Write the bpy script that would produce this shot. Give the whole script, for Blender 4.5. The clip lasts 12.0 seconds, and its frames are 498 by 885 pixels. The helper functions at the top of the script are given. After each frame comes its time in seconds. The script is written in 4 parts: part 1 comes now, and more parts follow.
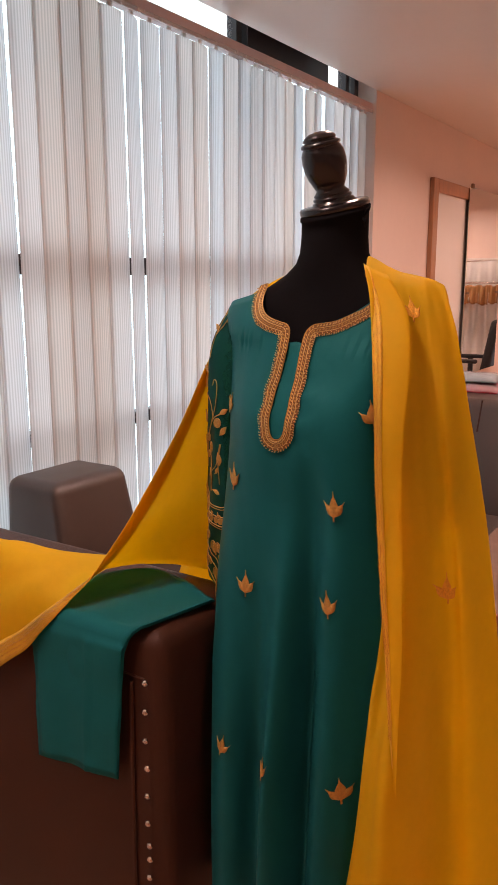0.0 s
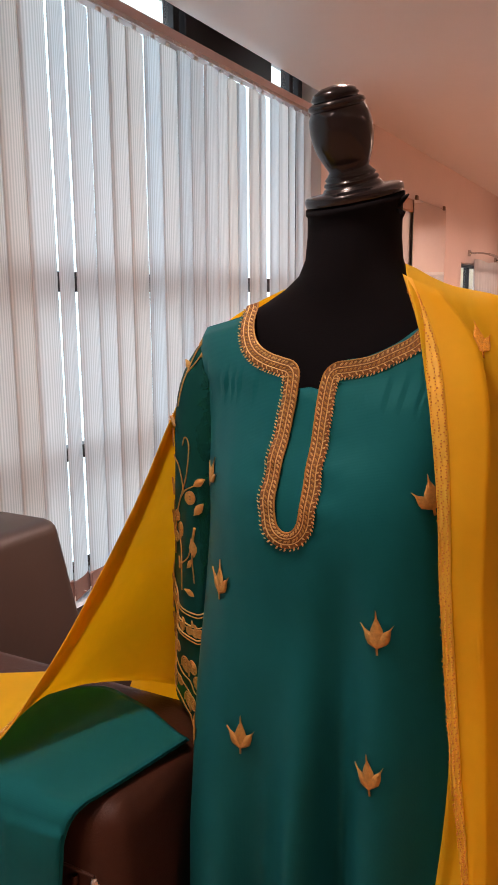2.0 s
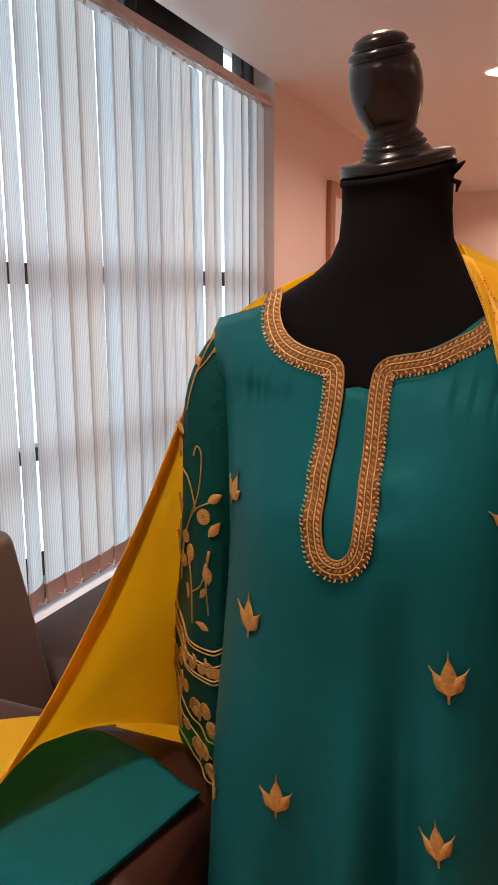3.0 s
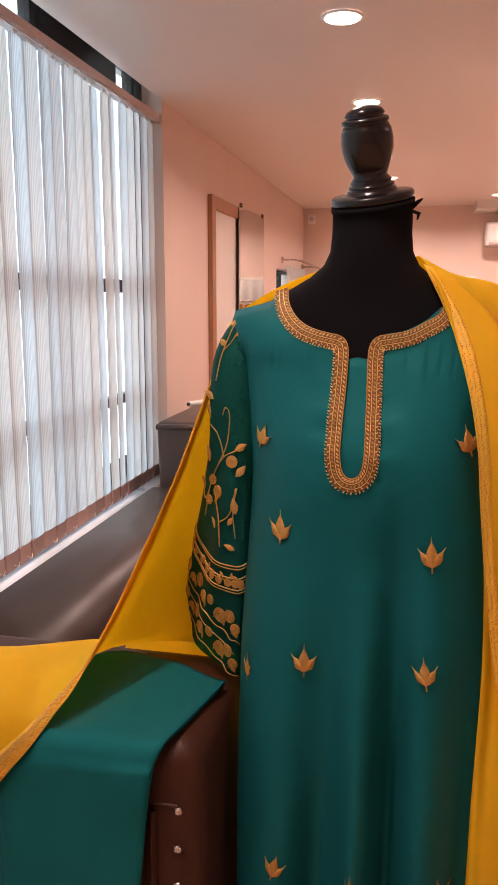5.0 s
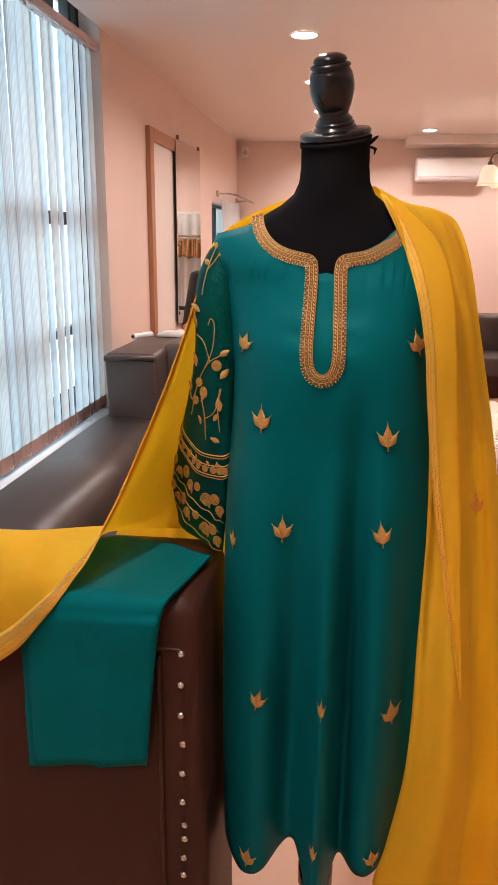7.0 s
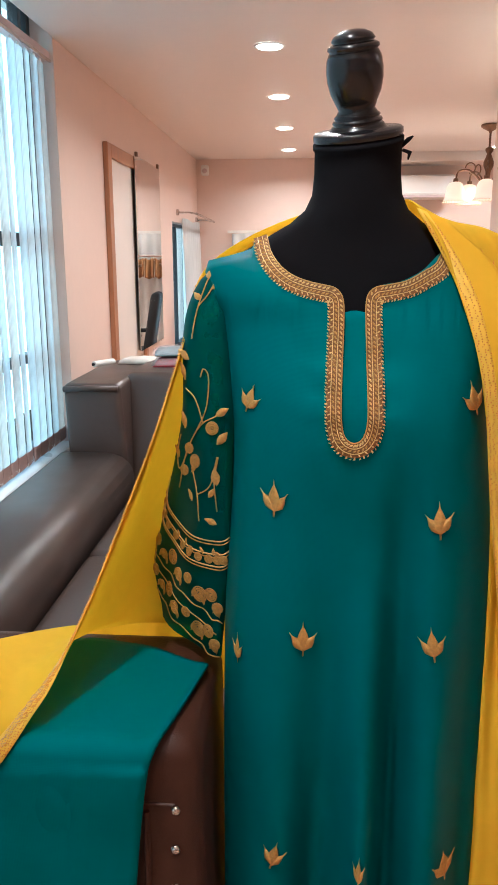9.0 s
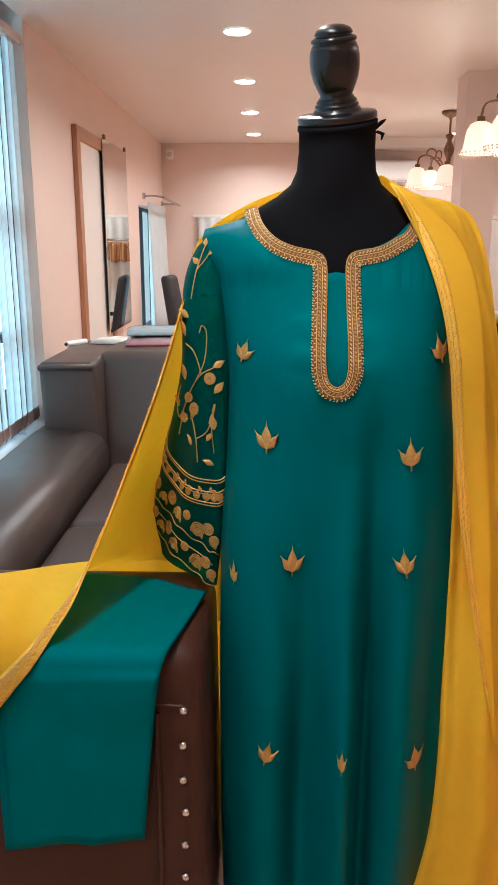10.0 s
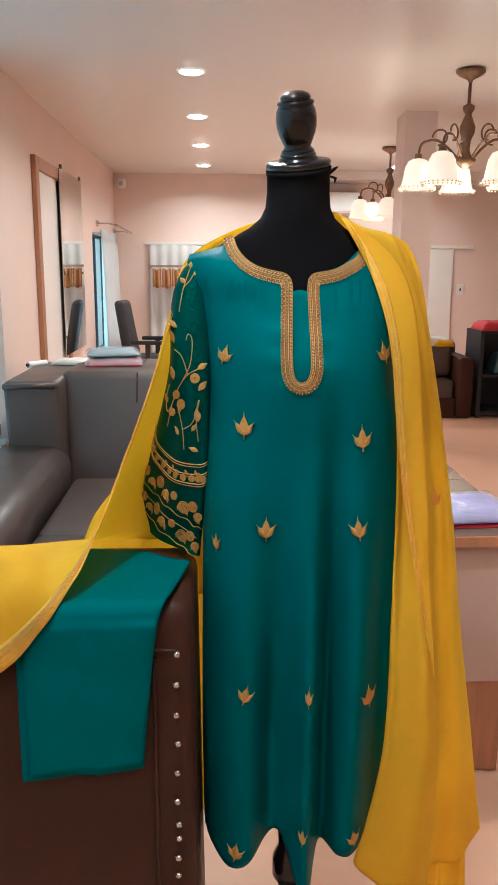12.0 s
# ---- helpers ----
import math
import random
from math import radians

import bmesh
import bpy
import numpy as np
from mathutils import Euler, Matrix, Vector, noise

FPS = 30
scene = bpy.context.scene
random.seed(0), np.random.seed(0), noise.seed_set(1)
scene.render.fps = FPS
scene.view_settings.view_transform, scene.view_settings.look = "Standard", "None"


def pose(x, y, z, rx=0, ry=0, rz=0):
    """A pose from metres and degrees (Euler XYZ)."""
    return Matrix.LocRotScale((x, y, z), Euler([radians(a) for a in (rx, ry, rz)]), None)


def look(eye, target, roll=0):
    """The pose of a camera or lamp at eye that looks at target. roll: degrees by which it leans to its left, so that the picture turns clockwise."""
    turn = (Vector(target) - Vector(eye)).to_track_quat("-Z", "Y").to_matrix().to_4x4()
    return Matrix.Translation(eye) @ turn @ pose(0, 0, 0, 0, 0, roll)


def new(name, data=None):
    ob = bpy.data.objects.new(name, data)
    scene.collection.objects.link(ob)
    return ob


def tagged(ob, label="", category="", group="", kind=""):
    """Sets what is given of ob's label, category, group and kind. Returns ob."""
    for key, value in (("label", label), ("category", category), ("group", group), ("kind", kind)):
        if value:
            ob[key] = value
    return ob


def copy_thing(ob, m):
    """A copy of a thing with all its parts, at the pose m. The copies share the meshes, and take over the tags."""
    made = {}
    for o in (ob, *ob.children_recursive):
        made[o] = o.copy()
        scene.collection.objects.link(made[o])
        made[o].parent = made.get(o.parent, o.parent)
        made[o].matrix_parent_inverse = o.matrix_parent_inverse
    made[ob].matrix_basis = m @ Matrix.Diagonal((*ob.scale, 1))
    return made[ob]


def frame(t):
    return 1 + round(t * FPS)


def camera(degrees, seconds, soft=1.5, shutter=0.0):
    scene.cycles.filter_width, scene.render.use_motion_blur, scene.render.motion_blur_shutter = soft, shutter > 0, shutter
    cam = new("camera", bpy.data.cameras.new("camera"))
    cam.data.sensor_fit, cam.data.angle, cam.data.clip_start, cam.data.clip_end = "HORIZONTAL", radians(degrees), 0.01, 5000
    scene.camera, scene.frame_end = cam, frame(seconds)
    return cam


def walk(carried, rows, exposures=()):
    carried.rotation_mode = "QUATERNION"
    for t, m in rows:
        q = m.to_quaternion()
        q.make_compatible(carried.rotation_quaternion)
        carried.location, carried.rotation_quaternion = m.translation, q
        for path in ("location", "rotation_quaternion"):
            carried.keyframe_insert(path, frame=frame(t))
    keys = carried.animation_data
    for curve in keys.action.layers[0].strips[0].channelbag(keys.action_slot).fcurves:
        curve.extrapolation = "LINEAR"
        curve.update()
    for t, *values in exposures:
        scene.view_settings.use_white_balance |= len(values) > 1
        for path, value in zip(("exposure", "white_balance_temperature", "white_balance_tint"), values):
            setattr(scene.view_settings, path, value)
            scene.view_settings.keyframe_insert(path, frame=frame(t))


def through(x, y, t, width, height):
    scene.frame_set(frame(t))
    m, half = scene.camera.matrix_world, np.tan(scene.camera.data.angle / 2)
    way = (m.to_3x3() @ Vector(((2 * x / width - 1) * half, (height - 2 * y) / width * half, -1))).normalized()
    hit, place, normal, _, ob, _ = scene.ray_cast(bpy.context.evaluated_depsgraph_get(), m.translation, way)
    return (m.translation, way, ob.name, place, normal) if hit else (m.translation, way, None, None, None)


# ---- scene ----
cam = camera(35.4, 12.0, soft=1.5)
PATH = [
    (0, (-0.025, -0.011, 1.498), (-1.078, 1.64, 1.089), 0.0),
    (0.5, (-0.113, 0.076, 1.502), (-1.112, 1.761, 1.099), 0.1),
    (1, (-0.184, 0.112, 1.503), (-1.129, 1.833, 1.125), 0.4),
    (1.5, (-0.223, 0.161, 1.503), (-1.138, 1.899, 1.129), 0.4),
    (2, (-0.292, 0.286, 1.501), (-1.197, 2.03, 1.129), -0.3),
    (2.5, (-0.362, 0.38, 1.497), (-1.233, 2.141, 1.123), -0.5),
    (2.7, (-0.391, 0.381, 1.493), (-1.223, 2.16, 1.116), -0.4),
    (4.3, (-0.541, 0.151, 1.485), (-1.026, 2.055, 1.114), -0.2),
    (4.5, (-0.535, 0.122, 1.483), (-1.0, 2.034, 1.123), -0.2),
    (5, (-0.537, 0.053, 1.475), (-0.96, 1.974, 1.116), 0.1),
    (5.5, (-0.543, -0.028, 1.471), (-0.914, 1.897, 1.077), 0.5),
    (6, (-0.565, -0.083, 1.46), (-0.891, 1.838, 1.011), 0.5),
    (6.5, (-0.579, -0.122, 1.459), (-0.866, 1.796, 0.967), 0.4),
    (7, (-0.578, -0.15, 1.456), (-0.822, 1.768, 0.946), 0.3),
    (9, (-0.67, 0.126, 1.467), (-0.815, 2.065, 1.0), -0.2),
    (9.5, (-0.675, 0.097, 1.465), (-0.773, 2.039, 0.996), -0.5),
    (10, (-0.703, -0.014, 1.444), (-0.755, 1.922, 0.944), -0.0),
    (10.5, (-0.732, -0.129, 1.453), (-0.725, 1.804, 0.941), 0.1),
    (11, (-0.745, -0.192, 1.457), (-0.695, 1.752, 0.991), -0.2),
    (11.5, (-0.755, -0.231, 1.442), (-0.677, 1.719, 1.004), 0.2),
    (12, (-0.751, -0.24, 1.437), (-0.669, 1.711, 1.002), 0.4),
]
EXPOSURES = [(0, 0.2, 7700, 38), (1.5, 0.2, 7500, 36), (2.0, 0.22, 7300, 33), (2.5, 0.22, 7100, 30), (4.5, 0.42, 7200, 33), (5.5, 0.45, 7150, 33), (6.5, 0.58, 6700, 26), (7.2, 0.66, 6050, 14), (9, 0.86, 5350, 2), (10.5, 0.84, 5300, 0), (12, 0.83, 5150, -4)]
DOWN_W, CHAN_W = 10.6, 6.5
walk(cam, [(t, look(eye, target, roll)) for t, eye, target, roll in PATH], EXPOSURES)

# ---- light ----
world = bpy.data.worlds.new("sky")
scene.world = world
world.use_nodes = True
wn = world.node_tree.nodes
sky = wn.new("ShaderNodeTexSky")
sky.sky_type, sky.sun_disc = "NISHITA", False
sky.sun_elevation, sky.sun_rotation = radians(50), radians(60)
wn["Background"].inputs["Strength"].default_value = 0.15
world.node_tree.links.new(sky.outputs["Color"], wn["Background"].inputs["Color"])

WALL_X, CEIL, BACK_Y, FRONT_Y, EAST_X = -2.035, 2.59, 10.0, -2.6, 3.4


def lamp(name, kind, m, energy, colour, size):
    data = bpy.data.lights.new(name, kind)
    data.energy, data.color = energy, colour
    if kind == "AREA":
        data.shape, data.size = "DISK", size
        data.spread = radians(150)
    else:
        data.shadow_soft_size = size
    ob = new(name, data)
    ob.matrix_world = m
    return ob


WARM = (1.0, 0.86, 0.74)
# y -0.77 is unseen, carried on from the row's spacing.
DOWN_Y = (-0.77, 0.63, 2.03, 3.43, 4.82, 6.24, 7.69, 9.2)
# The pair at x 1.6 is unseen, added as fill for the near room.
DOWNLIGHTS = [(-0.90, y) for y in DOWN_Y] + [(0.21, 9.1), (1.35, 9.16), (1.6, 2.0), (1.6, -0.7)]


# ---- materials ----
def mat(name, colour, rough=0.6, metal=0.0, var=0.12, scale=8.0, bump=0.0, bscale=200.0, sheen=0.0, coat=0.0, stretch=(1, 1, 1), spec=0.5, random_value=0.0):
    m = bpy.data.materials.new(name)
    m.use_nodes = True
    n, l = m.node_tree.nodes, m.node_tree.links
    b = n["Principled BSDF"]
    b.inputs["Roughness"].default_value, b.inputs["Metallic"].default_value = rough, metal
    b.inputs["Sheen Weight"].default_value, b.inputs["Coat Weight"].default_value = sheen, coat
    b.inputs["Specular IOR Level"].default_value = spec
    tc, mp = n.new("ShaderNodeTexCoord"), n.new("ShaderNodeMapping")
    mp.inputs["Scale"].default_value = stretch
    l.new(tc.outputs["Object"], mp.inputs["Vector"])
    big, fine = n.new("ShaderNodeTexNoise"), n.new("ShaderNodeTexNoise")
    big.inputs["Scale"].default_value, big.inputs["Detail"].default_value = scale, 4
    fine.inputs["Scale"].default_value, fine.inputs["Detail"].default_value = scale * 14, 3
    mixf = n.new("ShaderNodeMath")
    mixf.operation = "MULTIPLY_ADD"
    mixf.inputs[1].default_value = 0.4
    for t in (big, fine):
        l.new(mp.outputs["Vector"], t.inputs["Vector"])
    l.new(fine.outputs["Fac"], mixf.inputs[0])
    l.new(big.outputs["Fac"], mixf.inputs[2])
    ramp = n.new("ShaderNodeMapRange")
    ramp.inputs["From Min"].default_value, ramp.inputs["From Max"].default_value = 0.35, 1.05
    ramp.inputs["To Min"].default_value, ramp.inputs["To Max"].default_value = 1 - var, 1 + var
    l.new(mixf.outputs[0], ramp.inputs["Value"])
    hsv = n.new("ShaderNodeHueSaturation")
    hsv.inputs["Color"].default_value = (*colour, 1)
    value = ramp.outputs["Result"]
    if random_value:
        info = n.new("ShaderNodeObjectInfo")
        r2 = n.new("ShaderNodeMapRange")
        r2.inputs["To Min"].default_value, r2.inputs["To Max"].default_value = 1 - random_value, 1 + random_value
        l.new(info.outputs["Random"], r2.inputs["Value"])
        mul = n.new("ShaderNodeMath")
        mul.operation = "MULTIPLY"
        l.new(value, mul.inputs[0])
        l.new(r2.outputs["Result"], mul.inputs[1])
        value = mul.outputs[0]
    l.new(value, hsv.inputs["Value"])
    l.new(hsv.outputs["Color"], b.inputs["Base Color"])
    rr = n.new("ShaderNodeMapRange")
    rr.inputs["To Min"].default_value, rr.inputs["To Max"].default_value = max(0.02, rough - 0.08), min(1, rough + 0.08)
    l.new(big.outputs["Fac"], rr.inputs["Value"])
    l.new(rr.outputs["Result"], b.inputs["Roughness"])
    if bump:
        bt, bp = n.new("ShaderNodeTexNoise"), n.new("ShaderNodeBump")
        bt.inputs["Scale"].default_value, bt.inputs["Detail"].default_value = bscale, 3
        l.new(mp.outputs["Vector"], bt.inputs["Vector"])
        l.new(bt.outputs["Fac"], bp.inputs["Height"])
        bp.inputs["Strength"].default_value, bp.inputs["Distance"].default_value = bump, 0.004
        l.new(bp.outputs["Normal"], b.inputs["Normal"])
    return m


def woven(name, colour, rough, through, thread=900.0, sheen=0.3, var=0.08, spec=0.4, sheer=0.0, tint=(1.0, 0.86, 0.45), gloss=(1, 1, 1)):
    """Cloth: fine weave relief, and a share of light that comes through."""
    m = mat(name, colour, rough, var=var, scale=5, sheen=sheen, spec=spec)
    n, l = m.node_tree.nodes, m.node_tree.links
    b = n["Principled BSDF"]
    b.inputs["Specular Tint"].default_value = (*gloss, 1)
    tc = n.new("ShaderNodeTexCoord")
    w1, w2 = n.new("ShaderNodeTexWave"), n.new("ShaderNodeTexWave")
    w1.bands_direction, w2.bands_direction = "X", "Z"
    add, bp = n.new("ShaderNodeMath"), n.new("ShaderNodeBump")
    for k, w in enumerate((w1, w2)):
        w.inputs["Scale"].default_value, w.inputs["Distortion"].default_value = thread / 6, 0.6
        l.new(tc.outputs["Object"], w.inputs["Vector"])
        l.new(w.outputs["Fac"], add.inputs[k])
    l.new(add.outputs[0], bp.inputs["Height"])
    bp.inputs["Strength"].default_value, bp.inputs["Distance"].default_value = 0.05, 0.001
    l.new(bp.outputs["Normal"], b.inputs["Normal"])
    if through:
        tr, mx = n.new("ShaderNodeBsdfTranslucent"), n.new("ShaderNodeMixShader")
        mx.inputs["Fac"].default_value = through
        src = b.inputs["Base Color"].links[0].from_socket
        l.new(src, tr.inputs["Color"])
        l.new(b.outputs["BSDF"], mx.inputs[1])
        l.new(tr.outputs["BSDF"], mx.inputs[2])
        l.new(mx.outputs["Shader"], n["Material Output"].inputs["Surface"])
    if sheer:
        tp, m2 = n.new("ShaderNodeBsdfTransparent"), n.new("ShaderNodeMixShader")
        tp.inputs["Color"].default_value = (*tint, 1)
        m2.inputs["Fac"].default_value = sheer
        l.new(mx.outputs["Shader"], m2.inputs[1])
        l.new(tp.outputs["BSDF"], m2.inputs[2])
        l.new(m2.outputs["Shader"], n["Material Output"].inputs["Surface"])
    return m


def glow(name, colour, strength):
    m = bpy.data.materials.new(name)
    m.use_nodes = True
    b = m.node_tree.nodes["Principled BSDF"]
    b.inputs["Base Color"].default_value = (*colour, 1)
    b.inputs["Emission Color"].default_value = (*colour, 1)
    b.inputs["Emission Strength"].default_value = strength
    return m


def clear(name, rough=0.02, tint=(0.95, 0.97, 0.97), solid=0.1):
    m = bpy.data.materials.new(name)
    m.use_nodes = True
    n, l = m.node_tree.nodes, m.node_tree.links
    b = n["Principled BSDF"]
    b.inputs["Base Color"].default_value, b.inputs["Roughness"].default_value = (*tint, 1), rough
    t, mx = n.new("ShaderNodeBsdfTransparent"), n.new("ShaderNodeMixShader")
    t.inputs["Color"].default_value = (*tint, 1)
    mx.inputs["Fac"].default_value = solid
    l.new(t.outputs["BSDF"], mx.inputs[1])
    l.new(b.outputs["BSDF"], mx.inputs[2])
    l.new(mx.outputs["Shader"], n["Material Output"].inputs["Surface"])
    return m


M_WALL = mat("wall_paint", (0.75, 0.59, 0.52), 0.55, var=0.04, scale=1.5, bump=0.08, bscale=160)
M_CEIL = mat("ceiling_paint", (0.74, 0.68, 0.63), 0.35, var=0.03, scale=1.0, bump=0.03, bscale=120)
M_FLOOR = mat("floor_tile", (0.68, 0.40, 0.27), 0.35, var=0.06, scale=2.5, spec=0.2)
M_LEATHER = mat("brown_leather", (0.046, 0.0175, 0.011), 0.42, var=0.2, scale=6, bump=0.16, bscale=380, spec=0.13)
M_GREYLEATHER = mat("grey_brown_leather", (0.056, 0.037, 0.031), 0.40, var=0.14, scale=5, bump=0.10, bscale=380, spec=0.62)
M_TEAL = woven("teal_satin", (0.0004, 0.084, 0.094), 0.50, 0.03, 1400, sheen=0.0, spec=0.20, gloss=(0.05, 0.75, 0.72))
M_TEALDARK = woven("teal_sleeve", (0.001, 0.050, 0.048), 0.55, 0.08, 1200, sheen=0.0, spec=0.2, sheer=0.20, tint=(0.05, 0.80, 0.60), gloss=(0.1, 0.8, 0.8))
M_TROUSER = woven("teal_trouser", (0.0005, 0.095, 0.103), 0.65, 0.03, 1100, sheen=0.0, spec=0.12, gloss=(0.1, 0.8, 0.75))
M_YELLOW = woven("yellow_chiffon", (0.90, 0.63, 0.036), 0.62, 0.60, 1500, sheen=0.0, spec=0.2, sheer=0.15)
M_BORDER = woven("scarf_border", (0.92, 0.66, 0.09), 0.5, 0.55, 700, sheen=0.0, spec=0.4, var=0.25)
M_GOLD = mat("gold_thread", (0.46, 0.245, 0.06), 0.45, 0.35, var=0.35, scale=260, bump=0.5, bscale=900)
M_BRAID = mat("braid_ground", (0.20, 0.085, 0.02), 0.5, 0.25, var=0.35, scale=260, bump=0.5, bscale=900)
M_GOLDPALE = mat("pale_gold_thread", (0.66, 0.44, 0.17), 0.34, 0.5, var=0.35, scale=300, bump=0.5, bscale=900)
M_SILVER = mat("silver_thread", (0.78, 0.66, 0.50), 0.3, 0.6, var=0.3, scale=300)
M_STITCH = mat("orange_stitch", (0.72, 0.34, 0.03), 0.5, 0.15, var=0.3, scale=300, bump=0.4, bscale=900)
M_VELVET = mat("black_velvet", (0.0045, 0.004, 0.005), 0.9, var=0.2, scale=20, bump=0.08, bscale=600, spec=0.08)
M_LACQUER = mat("black_lacquer", (0.007, 0.006, 0.007), 0.24, var=0.2, scale=12, bump=0.08, bscale=60, coat=0.15, spec=0.35)
M_STUD = mat("nickel_stud", (0.62, 0.56, 0.50), 0.28, 1.0, var=0.15, scale=80)
M_WOOD = mat("varnished_wood", (0.40, 0.18, 0.09), 0.35, var=0.25, scale=6, stretch=(6, 6, 0.6), bump=0.05, bscale=90)
M_WHITE = mat("white_paint", (0.76, 0.72, 0.68), 0.45, var=0.04, scale=3)
M_PLASTIC = mat("white_plastic", (0.78, 0.76, 0.73), 0.35, var=0.03, scale=4)
M_DARK = mat("dark_aluminium", (0.035, 0.032, 0.034), 0.4, 0.3, var=0.15, scale=10)
M_RAIL = mat("headrail_aluminium", (0.58, 0.47, 0.47), 0.4, 0.1, var=0.08, scale=10)
M_WEIGHT = mat("hem_pocket", (0.42, 0.27, 0.24), 0.7, var=0.12, scale=14, random_value=0.15)
M_SILL = mat("white_sill", (0.82, 0.82, 0.82), 0.3, var=0.05, scale=4)
M_BRONZE = mat("aged_bronze", (0.20, 0.115, 0.07), 0.4, 0.7, var=0.3, scale=40)
M_CHROME = mat("brushed_steel", (0.55, 0.50, 0.48), 0.25, 1.0, var=0.1, scale=60)
M_BLACK = mat("black_fabric", (0.012, 0.012, 0.014), 0.6, var=0.2, scale=12)
M_MIRROR = mat("mirror_glass", (0.86, 0.88, 0.87), 0.015, 1.0, var=0.0)
M_MIRROR.node_tree.nodes["Principled BSDF"].inputs["Roughness"].default_value = 0.02
for link in list(M_MIRROR.node_tree.nodes["Principled BSDF"].inputs["Roughness"].links):
    M_MIRROR.node_tree.links.remove(link)
M_GLASS = clear("window_glass", 0.02, (0.93, 0.97, 0.97), 0.06)
M_FILM = clear("plastic_film", 0.12, (0.95, 0.95, 0.97), 0.14)
M_BULB = glow("downlight_lens", (1.0, 0.93, 0.82), 9.0)
M_SHADE = glow("frosted_shade", (1.0, 0.80, 0.60), 0.38)
M_BEAD = mat("glass_bead", (0.80, 0.62, 0.42), 0.15, 0.2, var=0.2, scale=90)
M_TAN = mat("tan_garment", (0.36, 0.17, 0.06), 0.8, var=0.35, scale=9, stretch=(8, 8, 0.6))
M_CURTAIN = woven("white_curtain", (0.72, 0.70, 0.68), 0.8, 0.3, 900)
M_DESKTOP = mat("desk_top", (0.16, 0.10, 0.075), 0.22, var=0.15, scale=5, stretch=(1, 6, 1))
M_DESK = mat("desk_laminate", (0.50, 0.36, 0.31), 0.4, var=0.06, scale=3)
M_RED = mat("red_cloth", (0.45, 0.012, 0.03), 0.6, var=0.2, scale=30)
M_BLUEGREY = mat("folded_grey_cloth", (0.11, 0.20, 0.21), 0.6, var=0.2, scale=25)
M_PALE = mat("pale_cloth", (0.62, 0.57, 0.52), 0.7, var=0.15, scale=25)
M_VIOLET = mat("printed_cloth", (0.28, 0.23, 0.52), 0.6, var=0.5, scale=22)
M_OUT = glow("daylight_backdrop", (0.69, 0.94, 1.0), 1.8)
M_LEAVES = mat("far_foliage", (0.06, 0.11, 0.05), 0.8, var=0.5, scale=2)


def slat_material():
    """Vertical blind cloth: ribbed weave, one tone a slat, light comes through it."""
    m = bpy.data.materials.new("slat_cloth")
    m.use_nodes = True
    n, l = m.node_tree.nodes, m.node_tree.links
    b = n["Principled BSDF"]
    b.inputs["Roughness"].default_value = 0.75
    info, tc = n.new("ShaderNodeObjectInfo"), n.new("ShaderNodeTexCoord")
    ramp = n.new("ShaderNodeValToRGB")
    ramp.color_ramp.elements[0].color = (0.68, 0.77, 0.82, 1)
    ramp.color_ramp.elements[1].color = (0.72, 0.66, 0.61, 1)
    e = ramp.color_ramp.elements.new(0.55)
    e.color = (0.73, 0.74, 0.74, 1)
    l.new(info.outputs["Random"], ramp.inputs["Fac"])
    wave = n.new("ShaderNodeTexWave")
    wave.bands_direction = "Y"
    wave.inputs["Scale"].default_value, wave.inputs["Distortion"].default_value = 26.0, 0.4
    wave.inputs["Detail"].default_value = 2.0
    l.new(tc.outputs["Object"], wave.inputs["Vector"])
    mr = n.new("ShaderNodeMapRange")
    mr.inputs["To Min"].default_value, mr.inputs["To Max"].default_value = 0.80, 1.06
    l.new(wave.outputs["Fac"], mr.inputs["Value"])
    hsv = n.new("ShaderNodeHueSaturation")
    l.new(ramp.outputs["Color"], hsv.inputs["Color"])
    l.new(mr.outputs["Result"], hsv.inputs["Value"])
    l.new(hsv.outputs["Color"], b.inputs["Base Color"])
    tr, mx = n.new("ShaderNodeBsdfTranslucent"), n.new("ShaderNodeMixShader")
    mx.inputs["Fac"].default_value = 0.55
    l.new(hsv.outputs["Color"], tr.inputs["Color"])
    l.new(b.outputs["BSDF"], mx.inputs[1])
    l.new(tr.outputs["BSDF"], mx.inputs[2])
    l.new(mx.outputs["Shader"], n["Material Output"].inputs["Surface"])
    return m


M_SLAT = slat_material()


# ---- mesh helpers ----
def part(name, bm, material, parent=None, label="", smooth=False):
    me = bpy.data.meshes.new(name)
    bmesh.ops.recalc_face_normals(bm, faces=bm.faces)
    bm.to_mesh(me)
    bm.free()
    for m in (material if isinstance(material, (list, tuple)) else [material]):
        me.materials.append(m)
    if smooth:
        for p in me.polygons:
            p.use_smooth = True
    ob = new(name, me)
    if parent is not None:
        ob.parent = parent
    if label:
        ob["label"] = label
    return ob


def thing(name, label, category, group="", kind="", at=(0, 0, 0)):
    ob = new(name)
    ob.location = at
    return tagged(ob, label, category, group, kind)


def box(lo, hi, bevel=0.0, seg=2, bm=None):
    bm = bm or bmesh.new()
    c = [(a + b) / 2 for a, b in zip(lo, hi)]
    s = [abs(b - a) for a, b in zip(lo, hi)]
    r = bmesh.ops.create_cube(bm, size=1, matrix=Matrix.Translation(c) @ Matrix.Diagonal((*s, 1)))
    if bevel:
        edges = {e for v in r["verts"] for e in v.link_edges}
        bmesh.ops.bevel(bm, geom=list(edges), offset=bevel, segments=seg, affect="EDGES", profile=0.5)
    return bm


